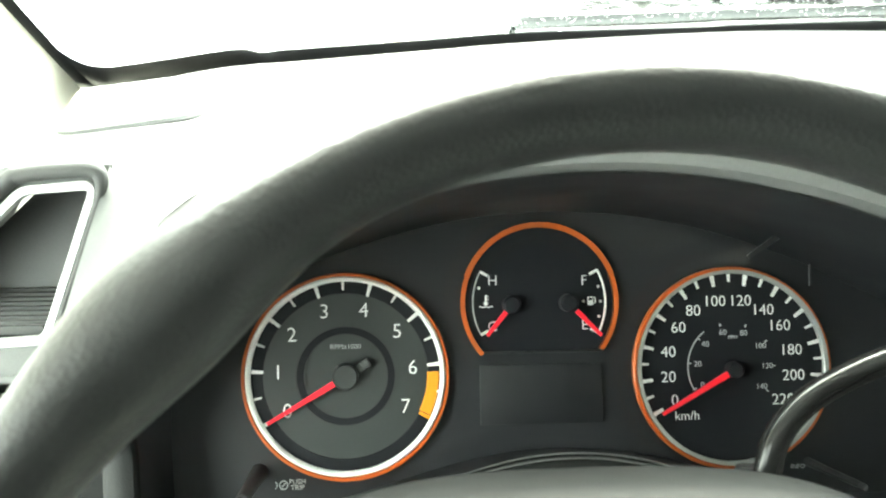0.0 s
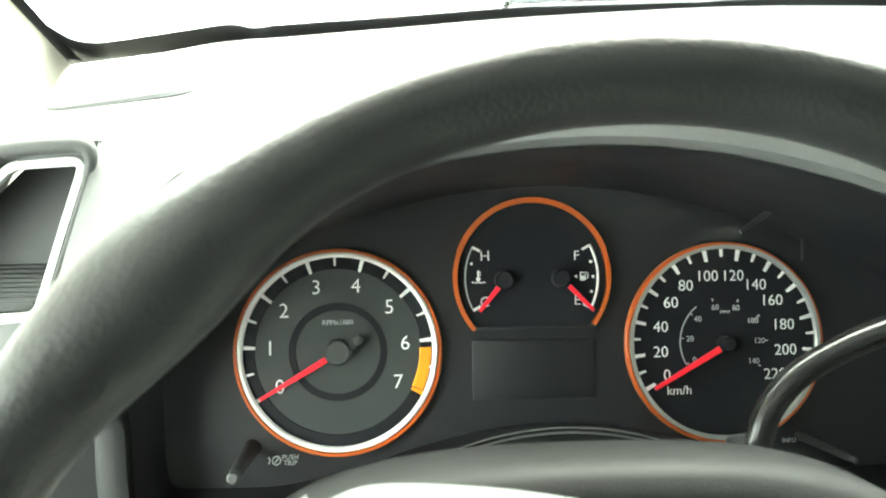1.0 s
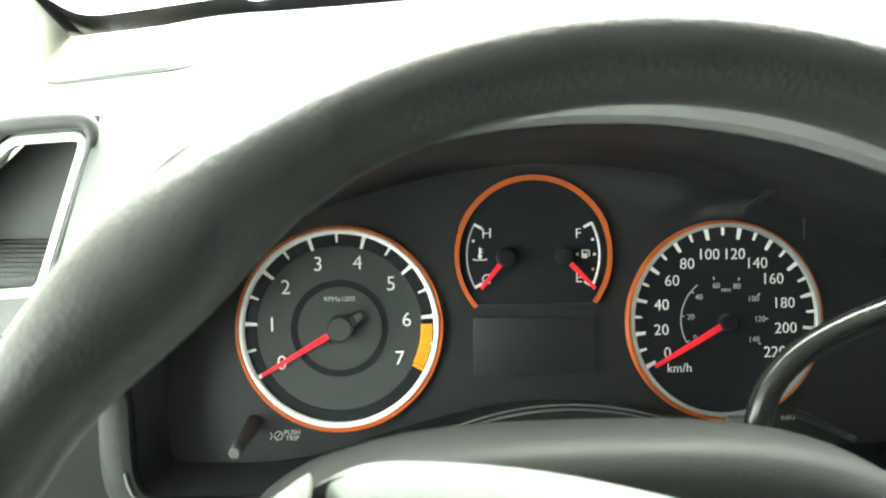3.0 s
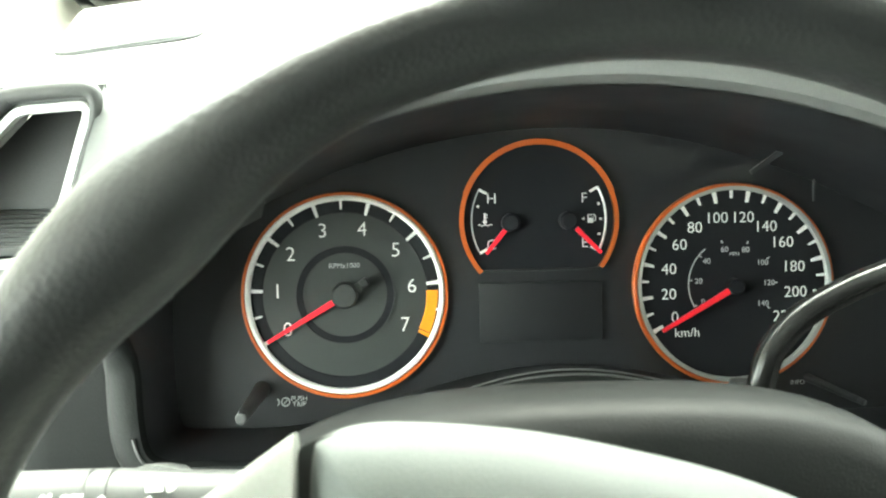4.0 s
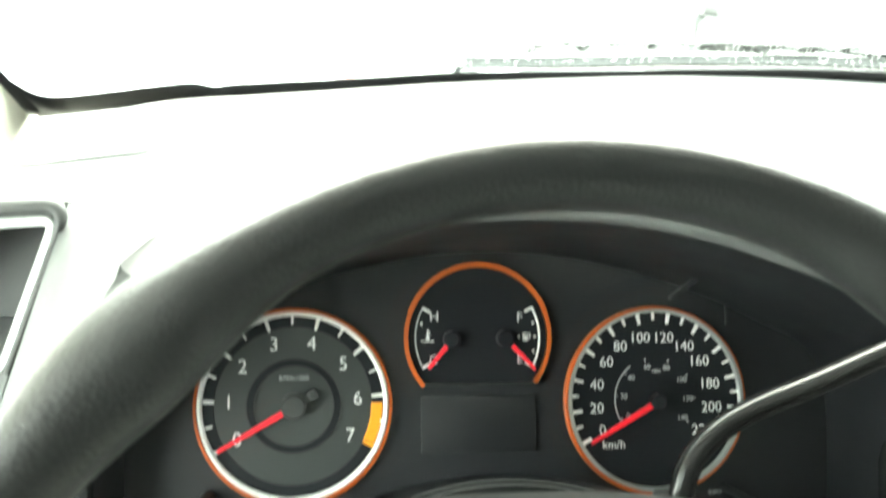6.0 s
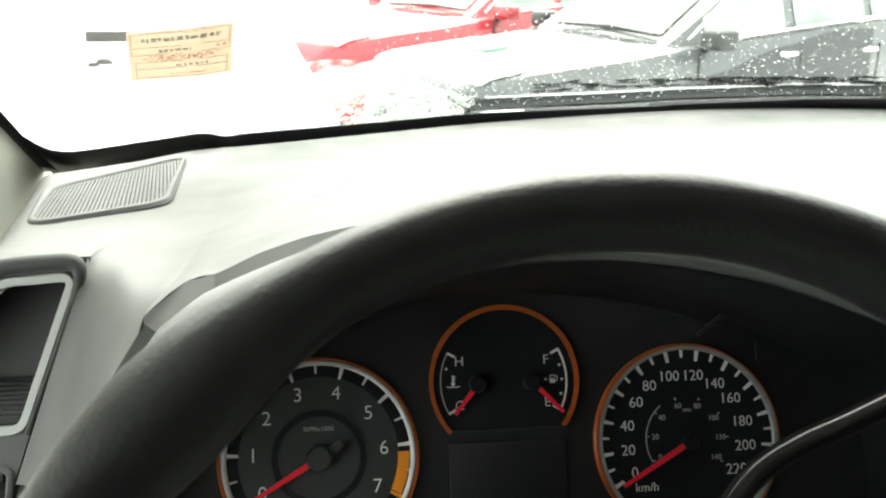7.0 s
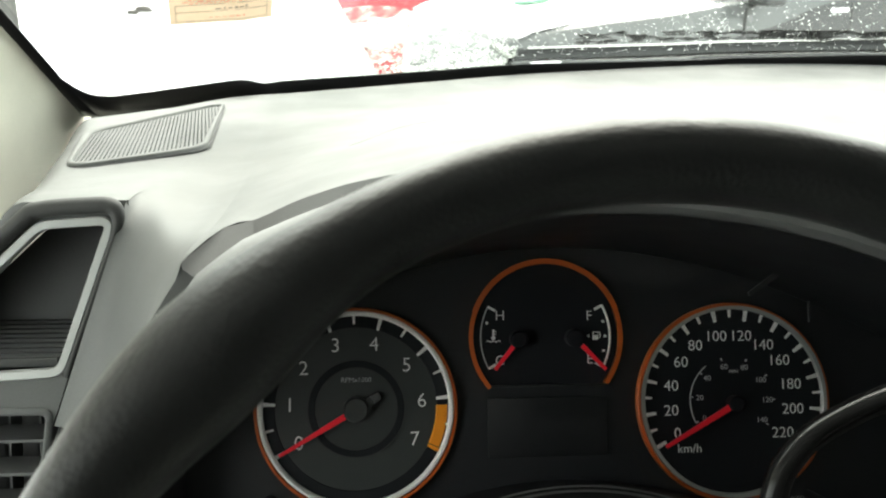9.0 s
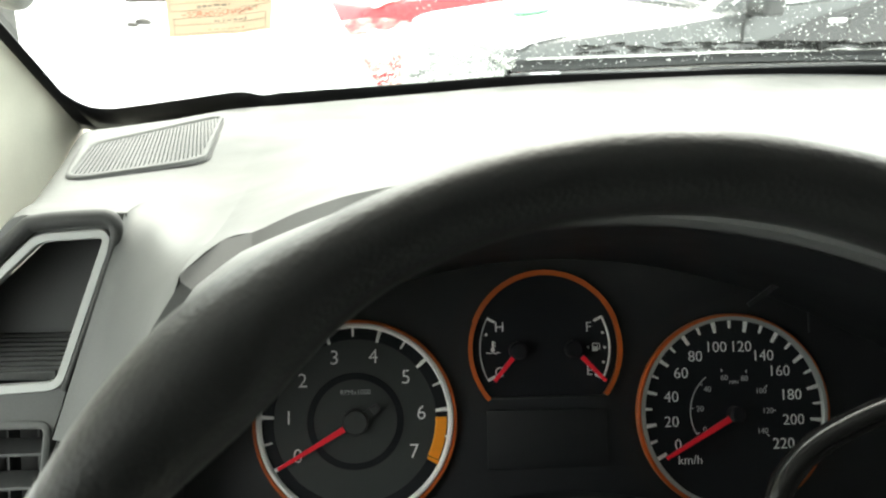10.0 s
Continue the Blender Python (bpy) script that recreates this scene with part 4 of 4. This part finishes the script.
METAL = material("bare_wet_metal", (0.5, 0.5, 0.49), 0.22, metal=0.8)
COWL = material("dirty_grey_cowl", (0.42, 0.42, 0.39), 0.6, grain=0.3, grain_size=0.006, stain=0.3, stain_size=0.05)


def along_glass(x0, x1, up0, up1, out0, out1, n=40, rise=0.0, dip=0.004):
    """A four-sided strip on the outer side of the glass."""
    loops = []
    for k in range(n + 1):
        s = k / n
        x = x0 + (x1 - x0) * s
        lift = rise * s * s - dip * math.sin(math.pi * min(1, 1.6 * s)) ** 2
        loops.append([glass_point(x, u + lift, -o) for u, o in ((up0, out0), (up1, out0), (up1, out1), (up0, out1))])
    return loft(loops)


wiper = thing("windscreen_wiper", pose(0, 0, 0), "wet black wiper blade parked along the glass foot", "wiper")
part("blade", along_glass(0.078, 0.80, 0.0525, 0.0610, 0.002, 0.010, rise=0.018), NEAR_BLACK, wiper, "black rubber blade")
part("spine", along_glass(0.078, 0.80, 0.0585, 0.0625, 0.009, 0.014, rise=0.018), NEAR_BLACK, wiper, "grey blade spine")
part("edge_strip", along_glass(0.098, 0.80, 0.0646, 0.0657, 0.012, 0.015, rise=0.022), METAL, wiper, "thin bright metal strip")
part("end_cap", loft([[glass_point(x, u, -o) for u, o in ((0.042, 0.003), (0.066, 0.003), (0.066, 0.014), (0.042, 0.014))] for x in (0.072, 0.082)]), NEAR_BLACK, wiper, "dark blade end")
part("end_cap", loft([[glass_point(0.076 - 0.030 * s, 0.055 + 0.042 * s + o, -0.003 - i) for o, i in ((0, 0), (0.006, 0), (0.006, 0.004), (0, 0.004))] for s in (0, 0.5, 1)]), NEAR_BLACK, wiper, "bent end of the blade")
cowl = thing("cowl", pose(0, 0, 0), "wet grey cowl strip below the wiper", "cowl", kind="structure")
part("strip", along_glass(0.085, 0.80, 0.0465, 0.0525, 0.004, 0.010, rise=0.018, dip=0.006), COWL, cowl, "dirty wet cowl strip")


def blob(bm, p, r, flat, seed, n=6):
    """A small uneven lump on the glass."""
    rg = random.Random(seed)
    normal = Vector((0, math.sin(RAKE), math.cos(RAKE)))
    ring = []
    for k in range(n):
        a = 2 * math.pi * k / n
        q = r * rg.uniform(0.6, 1.25)
        ring.append(bm.verts.new(p + Vector((1, 0, 0)) * q * math.cos(a) + UP * q * math.sin(a)))
    top = bm.verts.new(p + normal * r * flat)
    for a, b in zip(ring, ring[1:] + ring[:1]):
        bm.faces.new((a, b, top))


DROP_AND_SLUSH = see_through("drop_and_slush_white", (0.68, 0.71, 0.69), 0.75, 0.3, 0.004)
# Drops are coloured white where clear water would refract the bright sky.
bm = bmesh.new()
rnd = random.Random(7)
for i in range(3500):
    x, u = rnd.uniform(-0.10, 1.1), 0.07 + abs(rnd.gauss(0, 0.17))
    if u > 0.5 or x < -0.05 + 0.25 * (0.25 - u):
        continue
    blob(bm, glass_point(x, u, -0.001), rnd.choice((0.0004, 0.0005, 0.0006, 0.0007, 0.0008, 0.0010, 0.0013)), 0.6, i)
drops = part("water_drops", bm, DROP_AND_SLUSH, None, smooth=180)
tagged(drops, "water drops scattered on the windscreen glass, whitened for refracted sky", "water drops", kind="stuff")
bm = bmesh.new()
for i in range(2600):
    s = rnd.random() ** 0.8
    x = -0.20 + 0.28 * rnd.random()
    u = 0.03 + 0.15 * rnd.random() ** 1.6 * (0.4 + 0.6 * s)
    blob(bm, glass_point(x, u, -0.001), rnd.uniform(0.0004, 0.0013) * (1.2 - 3 * max(0, u - 0.05)), 0.35, i + 2000, 7)
film = loft([[glass_point(-0.19 + 0.27 * i / 24, 0.04 + (0.055 + 0.115 * math.sin(math.pi * min(1, 0.2 + i / 30)) ** 1.5) * k / 12, -0.0012) for k in range(13)] for i in range(25)], closed=False)
FROST = bpy.data.materials.new("thin_wet_slush")
FROST.use_nodes = True
nodes, links = FROST.node_tree.nodes, FROST.node_tree.links
nodes.remove(nodes["Principled BSDF"])
clear, white, mix, patches, ramp = (nodes.new("ShaderNode" + k) for k in ("BsdfTransparent", "BsdfTranslucent", "MixShader", "TexNoise", "MapRange"))
white.inputs["Color"].default_value = (0.40, 0.43, 0.40, 1)
patches.inputs["Scale"].default_value, patches.inputs["Detail"].default_value = 70, 6
spot = nodes.new("ShaderNodeTexCoord")
links.new(spot.outputs["Object"], patches.inputs["Vector"])
for socket, value in (("From Min", 0.35), ("From Max", 0.62), ("To Min", 0.02), ("To Max", 0.58)):
    ramp.inputs[socket].default_value = value
links.new(patches.outputs["Fac"], ramp.inputs["Value"])
links.new(ramp.outputs["Result"], mix.inputs[0])
links.new(clear.outputs[0], mix.inputs[1])
links.new(white.outputs[0], mix.inputs[2])
links.new(mix.outputs[0], nodes["Material Output"].inputs["Surface"])
tagged(part("slush_film", film, FROST, None, smooth=180), "thin wet film of melting snow on the windscreen", "slush", kind="stuff")
slush = part("slush", bm, DROP_AND_SLUSH, None, smooth=180)
tagged(slush, "melting slush along the windscreen foot", "slush", kind="stuff")
# Dark streaks on the glass paint in reflections from the grey car's flank.
bm = bmesh.new()
for i in range(110):
    x = rnd.uniform(0.13, 1.0)
    u = 0.092 + 0.026 * rnd.random() + 0.006 * math.sin(x * 9) + 0.02 * x
    length = rnd.uniform(0.015, 0.05)
    pts = [(x + length * k / 4, u + rnd.uniform(-0.002, 0.002)) for k in range(5)]
    w = rnd.uniform(0.002, 0.006)
    top = [bm.verts.new(glass_point(a, b + w * math.sin(math.pi * (k + 0.5) / 5), -0.0015)) for k, (a, b) in enumerate(pts)]
    low = [bm.verts.new(glass_point(a, b - w * math.sin(math.pi * (k + 0.5) / 5), -0.0015)) for k, (a, b) in enumerate(pts)]
    for k in range(4):
        bm.faces.new((low[k], low[k + 1], top[k + 1], top[k]))
dirt = part("dark_streaks", bm, NEAR_BLACK, None, smooth=0)
tagged(dirt, "dark streaks above the wiper, painted for a car's reflections", "dirt", kind="stuff")

# a scratch on the dashboard top
line = spline([(-0.1017, 0.157, 0), (-0.0874, 0.180, 0), (-0.0675, 0.226, 0), (-0.0373, 0.254, 0)], 6)
part("scratch", tube([on_dash(p, 0.0001) for p in line], [0.0001] + [0.00018] * (len(line) - 2) + [0.0001], 6), LIP, dashboard, "thin dark scratch on the grey plastic")

# ---- parked cars outside ----
TYRE = material("tyre_rubber", (0.025, 0.025, 0.026), 0.8, grain=0.1)
ALLOY = material("alloy_wheel", (0.45, 0.45, 0.45), 0.35, metal=0.8)
# Pale base colours carry the sky's reflection; the screen is toned darker.
CAR_SCREEN = material("sky_paled_tinted_screen", (0.19, 0.22, 0.205), 0.15, spec=0.2, stain=0.25, stain_size=0.5)
CAR_GLASS = material("sky_paled_tinted_glass", (0.32, 0.36, 0.335), 0.12, spec=0.2, stain=0.25, stain_size=0.5)
TRIM = material("black_car_trim", (0.02, 0.02, 0.02), 0.4)
BRIGHT = material("bright_car_trim", (0.7, 0.7, 0.7), 0.2, metal=0.9)


def car(m, paint, label, snow_depth, drift=None, lower=None, mirror_paint=None):
    """A parked saloon: its nose towards -x, its near side towards -y; z up from the ground."""
    root = thing("car", m, label, "car", "parked cars")
    stations = [(-0.10, 0.60, 0.40, 0.72), (0.0, 0.76, 0.28, 0.87), (0.15, 0.84, 0.22, 0.935), (0.6, 0.89, 0.20, 0.985), (1.1, 0.91, 0.20, 1.02), (1.55, 0.91, 0.20, 1.07), (2.4, 0.91, 0.20, 1.13),
                (3.4, 0.91, 0.20, 1.20), (3.9, 0.89, 0.22, 1.22), (4.4, 0.85, 0.28, 1.20), (4.62, 0.76, 0.36, 1.10)]
    loops = []
    for x, w, lo, hi in stations:
        side = [(-w * 0.80, hi), (-w * 0.93, hi - 0.035), (-w * 0.985, hi - 0.12), (-w, hi - 0.30), (-w * 0.985, lo + 0.15), (-w * 0.93, lo)]
        loops.append([(x, y, z) for y, z in side] + [(x, -y, z) for y, z in side[::-1]])
    bm = loft(loops)
    part("body", bm, paint, root, smooth=40)
    top = [(1.48, 0.74, 1.065), (1.75, 0.72, 1.25), (2.08, 0.68, 1.47), (2.4, 0.64, 1.57), (3.1, 0.63, 1.59), (3.6, 0.64, 1.55), (4.1, 0.68, 1.37), (4.35, 0.72, 1.22)]
    def belt(x):
        return lerp(x, [(a, d) for a, _, _, d in stations])

    loops = []
    for x, w, hi in top:
        b = belt(x) - 0.03
        e = 0.80
        loops.append([(x, -e, b), (x, -(e + (w - e) * 0.86), b + (hi - b) * 0.86), (x, -w * 0.86, hi), (x, 0, hi + 0.015), (x, w * 0.86, hi), (x, e + (w - e) * 0.86, b + (hi - b) * 0.86), (x, e, b)])
    part("cabin_shell", loft(loops), paint, root, smooth=40)

    def on_side(x, f):
        """A point of the side window plane; f from sill to roof."""
        hi = lerp(x, [(a, c) for a, _, c in top])
        w = lerp(x, [(a, b) for a, b, _ in top])
        z = belt(x) - 0.03 + (hi - belt(x) + 0.03) * 0.86 * f
        return -(0.80 + (w - 0.80) * 0.86 * f) - 0.006, z

    for s in (1, -1):
        for x0, x1 in ((1.78, 2.52), (2.62, 3.35), (3.43, 3.85)):
            loops = []
            for k in range(7):
                x = x0 + (x1 - x0) * k / 6
                loops.append([(x, s * on_side(x, f)[0], on_side(x, f)[1]) for f in (0.08, 0.35, 0.65, 0.94)])
            part("side_window", solid(loft(loops, closed=False), 0.004), CAR_GLASS, root, "tinted side window, paled for the sky's reflection", smooth=40)
        part("sill_strip", tube([(x, s * -0.835, belt(x) - 0.002) for x in (1.75, 2.4, 3.0, 3.4, 3.8)], 0.013, 8), BRIGHT, root, "bright strip below the windows")
        for x in (2.35, 3.2):
            part("door_handle", box(x, x + 0.17, s * 0.905 - 0.03, s * 0.905 + 0.03, 0.965, 1.0, 0.012), BRIGHT, root, "bright door handle")
        for x in (1.62, 2.57, 3.4):
            part("door_gap", box(x, x + 0.008, s * 0.902 - 0.012, s * 0.902 + 0.008, 0.32, 1.02), TRIM, root)
        mirror = part("wing_mirror", box(1.62, 1.80, s * 0.98 - 0.10, s * 0.98 + 0.10, 1.04, 1.17, 0.04, 4), mirror_paint or paint, root, "wing mirror on a short foot")
        part("mirror_foot", tube([(1.70, s * 0.84, 1.02), (1.70, s * 0.92, 1.07)], 0.025, 10), TRIM, mirror)
        part("headlamp", box(-0.02, 0.28, s * 0.70 - 0.10, s * 0.70 + 0.10, 0.60, 0.72, 0.04, 3), BRIGHT, root, "clear headlamp")
        for x in (0.82, 3.62):
            tyre = part("wheel", tube([(x, s * 0.92, 0.31), (x, s * 0.91, 0.31), (x, s * 0.70, 0.31)], [0.28, 0.315, 0.315], 32), TYRE, root, "black tyre with alloy rim")
            part("rim", tube([(x, s * 0.925, 0.31), (x, s * 0.90, 0.31)], [0.18, 0.205], 32), ALLOY, tyre, "grey alloy rim")
            part("wheel_arch", annulus(x, 0.31, 0.32, 0.37, -0.915, -0.86, 0, 180, 24) if s > 0 else annulus(x, 0.31, 0.32, 0.37, 0.86, 0.915, 0, 180, 24), TRIM, root)
    loops = []
    for k in range(7):
        x = 1.54 + 0.62 * k / 6
        hi = lerp(x, [(a, c) for a, _, c in top]) + 0.012
        w = lerp(x, [(a, b) for a, b, _ in top]) * 0.84
        loops.append([(x - 0.01, -w, hi), (x - 0.012, 0, hi + 0.015), (x - 0.01, w, hi)])
    part("windscreen", solid(loft(loops, closed=False), 0.005), CAR_SCREEN, root, "tinted windscreen, paled for the sky's reflection", smooth=60)
    part("wiper", tube([(1.50, -0.60, 1.115), (1.52, -0.1, 1.135), (1.50, 0.5, 1.115)], 0.010, 8), TRIM, root, "black wiper at rest")
    part("grille", box(-0.125, -0.06, -0.42, 0.42, 0.44, 0.60, 0.02), TRIM, root, "black radiator grille")
    # snow lying on the bonnet and the roof
    rg = random.Random(11)
    for x0, x1, half, level in ((0.05, 1.40, 0.74, [(a, d) for a, _, _, d in stations]), (2.45, 3.6, 0.56, [(a, c) for a, _, c in top])):
        loops = []
        for k in range(19):
            s = k / 18
            x = x0 + (x1 - x0) * s
            hi = lerp(x, level)
            line = []
            for j in range(15):
                v = -1 + 2 * j / 14
                edge_fall = min(1, 3.0 * (1 - abs(v))) * min(1, 5 * s + 0.05) * min(1, 5 * (1 - s) + 0.05)
                line.append((x + rg.uniform(-0.01, 0.01), v * half * (1 + 0.05 * math.sin(7 * x)), hi - 0.012 + snow_depth * edge_fall * (0.85 + 0.3 * noise.noise((3 * x, 3 * v, level[0][1])))))
            loops.append(line)
        part("snow_layer", loft(loops, closed=False), SNOW, root, "soft layer of snow", smooth=180)
    # Stand-in for a bright line on the pillar; a tube in snow white.
    part("pillar_line", tube([(1.58, -0.83, 1.10), (1.78, -0.79, 1.22), (2.08, -0.72, 1.44)], [0.006, 0.012, 0.008], 8), SNOW, root, "thin white line along the pillar")
    # Dark panels paint in what the lower doors reflect below their crease.
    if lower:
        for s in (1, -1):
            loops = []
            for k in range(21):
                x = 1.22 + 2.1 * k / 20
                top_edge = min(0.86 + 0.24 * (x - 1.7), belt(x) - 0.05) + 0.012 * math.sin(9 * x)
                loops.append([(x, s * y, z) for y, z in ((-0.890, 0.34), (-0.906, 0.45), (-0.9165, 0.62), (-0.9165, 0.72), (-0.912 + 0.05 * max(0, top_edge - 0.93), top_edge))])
            part("lower_door_reflection", solid(loft(loops, closed=False), 0.004), lower, root, "dark reflection put on the lower doors as a panel", smooth=40)
    if drift:
        loops = []
        for k in range(25):
            x = drift[0] + (drift[1] - drift[0]) * k / 24
            w = lerp(x, [(a, b) for a, b, _, _ in stations])
            thick = 0.5 + 0.5 * noise.noise((4 * x, 0.3, 2.0))
            low, high = lerp(x, drift[2]), lerp(x, drift[3]) + 0.03 * thick
            loops.append([(x, -w * 0.95 - 0.03, low + 0.08 * thick), (x, -w - 0.07, low + 0.12), (x, -w - 0.065, high - 0.08), (x, -w * 0.99 - 0.015, high)])
        part("snow_drift", solid(loft(loops, closed=False), 0.02), SNOW, root, "snow caked on the wing", smooth=180)
    return root


GREY_PAINT = material("grey_car_paint", (0.075, 0.078, 0.079), 0.25, coat=0.6, stain=0.08, stain_size=0.4)
RED_PAINT = material("red_car_paint", (0.42, 0.012, 0.025), 0.25, coat=0.6, stain=0.08, stain_size=0.4)
car(pose(0.45, 5.60, 0, 0, 0, 22), GREY_PAINT, "dark grey parked car with snow on its bonnet", 0.06, (-0.12, 0.42, [(-0.12, 0.25), (0.42, 0.5)], [(-0.12, 0.66), (0.2, 0.76), (0.42, 0.6)]), NEAR_BLACK, TRIM)
car(pose(-0.48, 7.78, 0, 0, 0, 33), RED_PAINT, "red parked car with snow on its bonnet", 0.06, (-0.14, 1.5, [(-0.14, 0.44), (0.45, 0.47), (0.56, 0.12), (1.1, 0.10), (1.2, 0.3), (1.5, 0.2)], [(-0.14, 0.63), (0.2, 0.72), (0.62, 0.78), (0.75, 0.66), (1.2, 0.52), (1.5, 0.46)]))
# Unidentified green spot, added as a flat oval on the bonnet.
GREEN_SPOT = material("green_plastic", (0.10, 0.26, 0.16), 0.5)
bm = bmesh.new()
bmesh.ops.create_icosphere(bm, subdivisions=3, radius=1)
for v in bm.verts:
    v.co = Vector((v.co.x * 0.13 * (1 + 0.2 * noise.noise(v.co * 2)), v.co.y * 0.09, v.co.z * 0.02))
patch = part("leaf", bm, GREEN_SPOT, smooth=180)
patch.matrix_world = pose(0.97, 5.66, 1.02, 0, -6, 20)
tagged(patch, "flat green spot on the bonnet snow", "leaf")

# snow heaped beside the cars, timber and stones in it, green spot on bonnet
# Heap placed and sized to hide the red car's nose from the camera.
bm = bmesh.new()
bmesh.ops.create_grid(bm, x_segments=50, y_segments=24, size=1)
for v in bm.verts:
    a, b = v.co.x, v.co.y
    fall = max(0, 1 - a * a) * max(0, 1 - b * b)
    v.co = Vector((-0.72 + 0.76 * a, 6.95 + 0.45 * b, -0.05 + 1.34 * fall ** 0.7 * (0.78 + 0.2 * noise.noise((3 * a, 2 * b, 1.7))) + 0.03 * noise.noise((9 * a, 7 * b, 0))))
tagged(part("snow_heap", bm, SNOW, None, smooth=180), "heap of snow set to hide the red car's nose", "snow heap", kind="stuff")
TIMBER = material("dark_wet_timber", (0.05, 0.045, 0.04), 0.7, grain=0.3, grain_size=0.02)
beam = part("timber", box(-0.38, 0.38, -0.06, 0.06, -0.02, 0.17, 0.02), TIMBER)
beam.matrix_world = pose(-3.9, 16.2, 0.05, 0, 0, 4)
tagged(beam, "dark wet timber half buried in snow", "timber")
for x, y, r in ((-3.32, 13.3, 0.09), (-3.42, 13.0, 0.06)):
    bm = bmesh.new()
    bmesh.ops.create_icosphere(bm, subdivisions=2, radius=r)
    for v in bm.verts:
        v.co = Vector((v.co.x * 1.5, v.co.y, v.co.z * 0.7)) * (1 + 0.3 * noise.noise(v.co * 12))
    stone = part("stone", bm, TIMBER, smooth=60)
    stone.matrix_world = pose(x, y, 0.03)
    tagged(stone, "dark wet stone lying in snow", "stone", "stones in the snow")
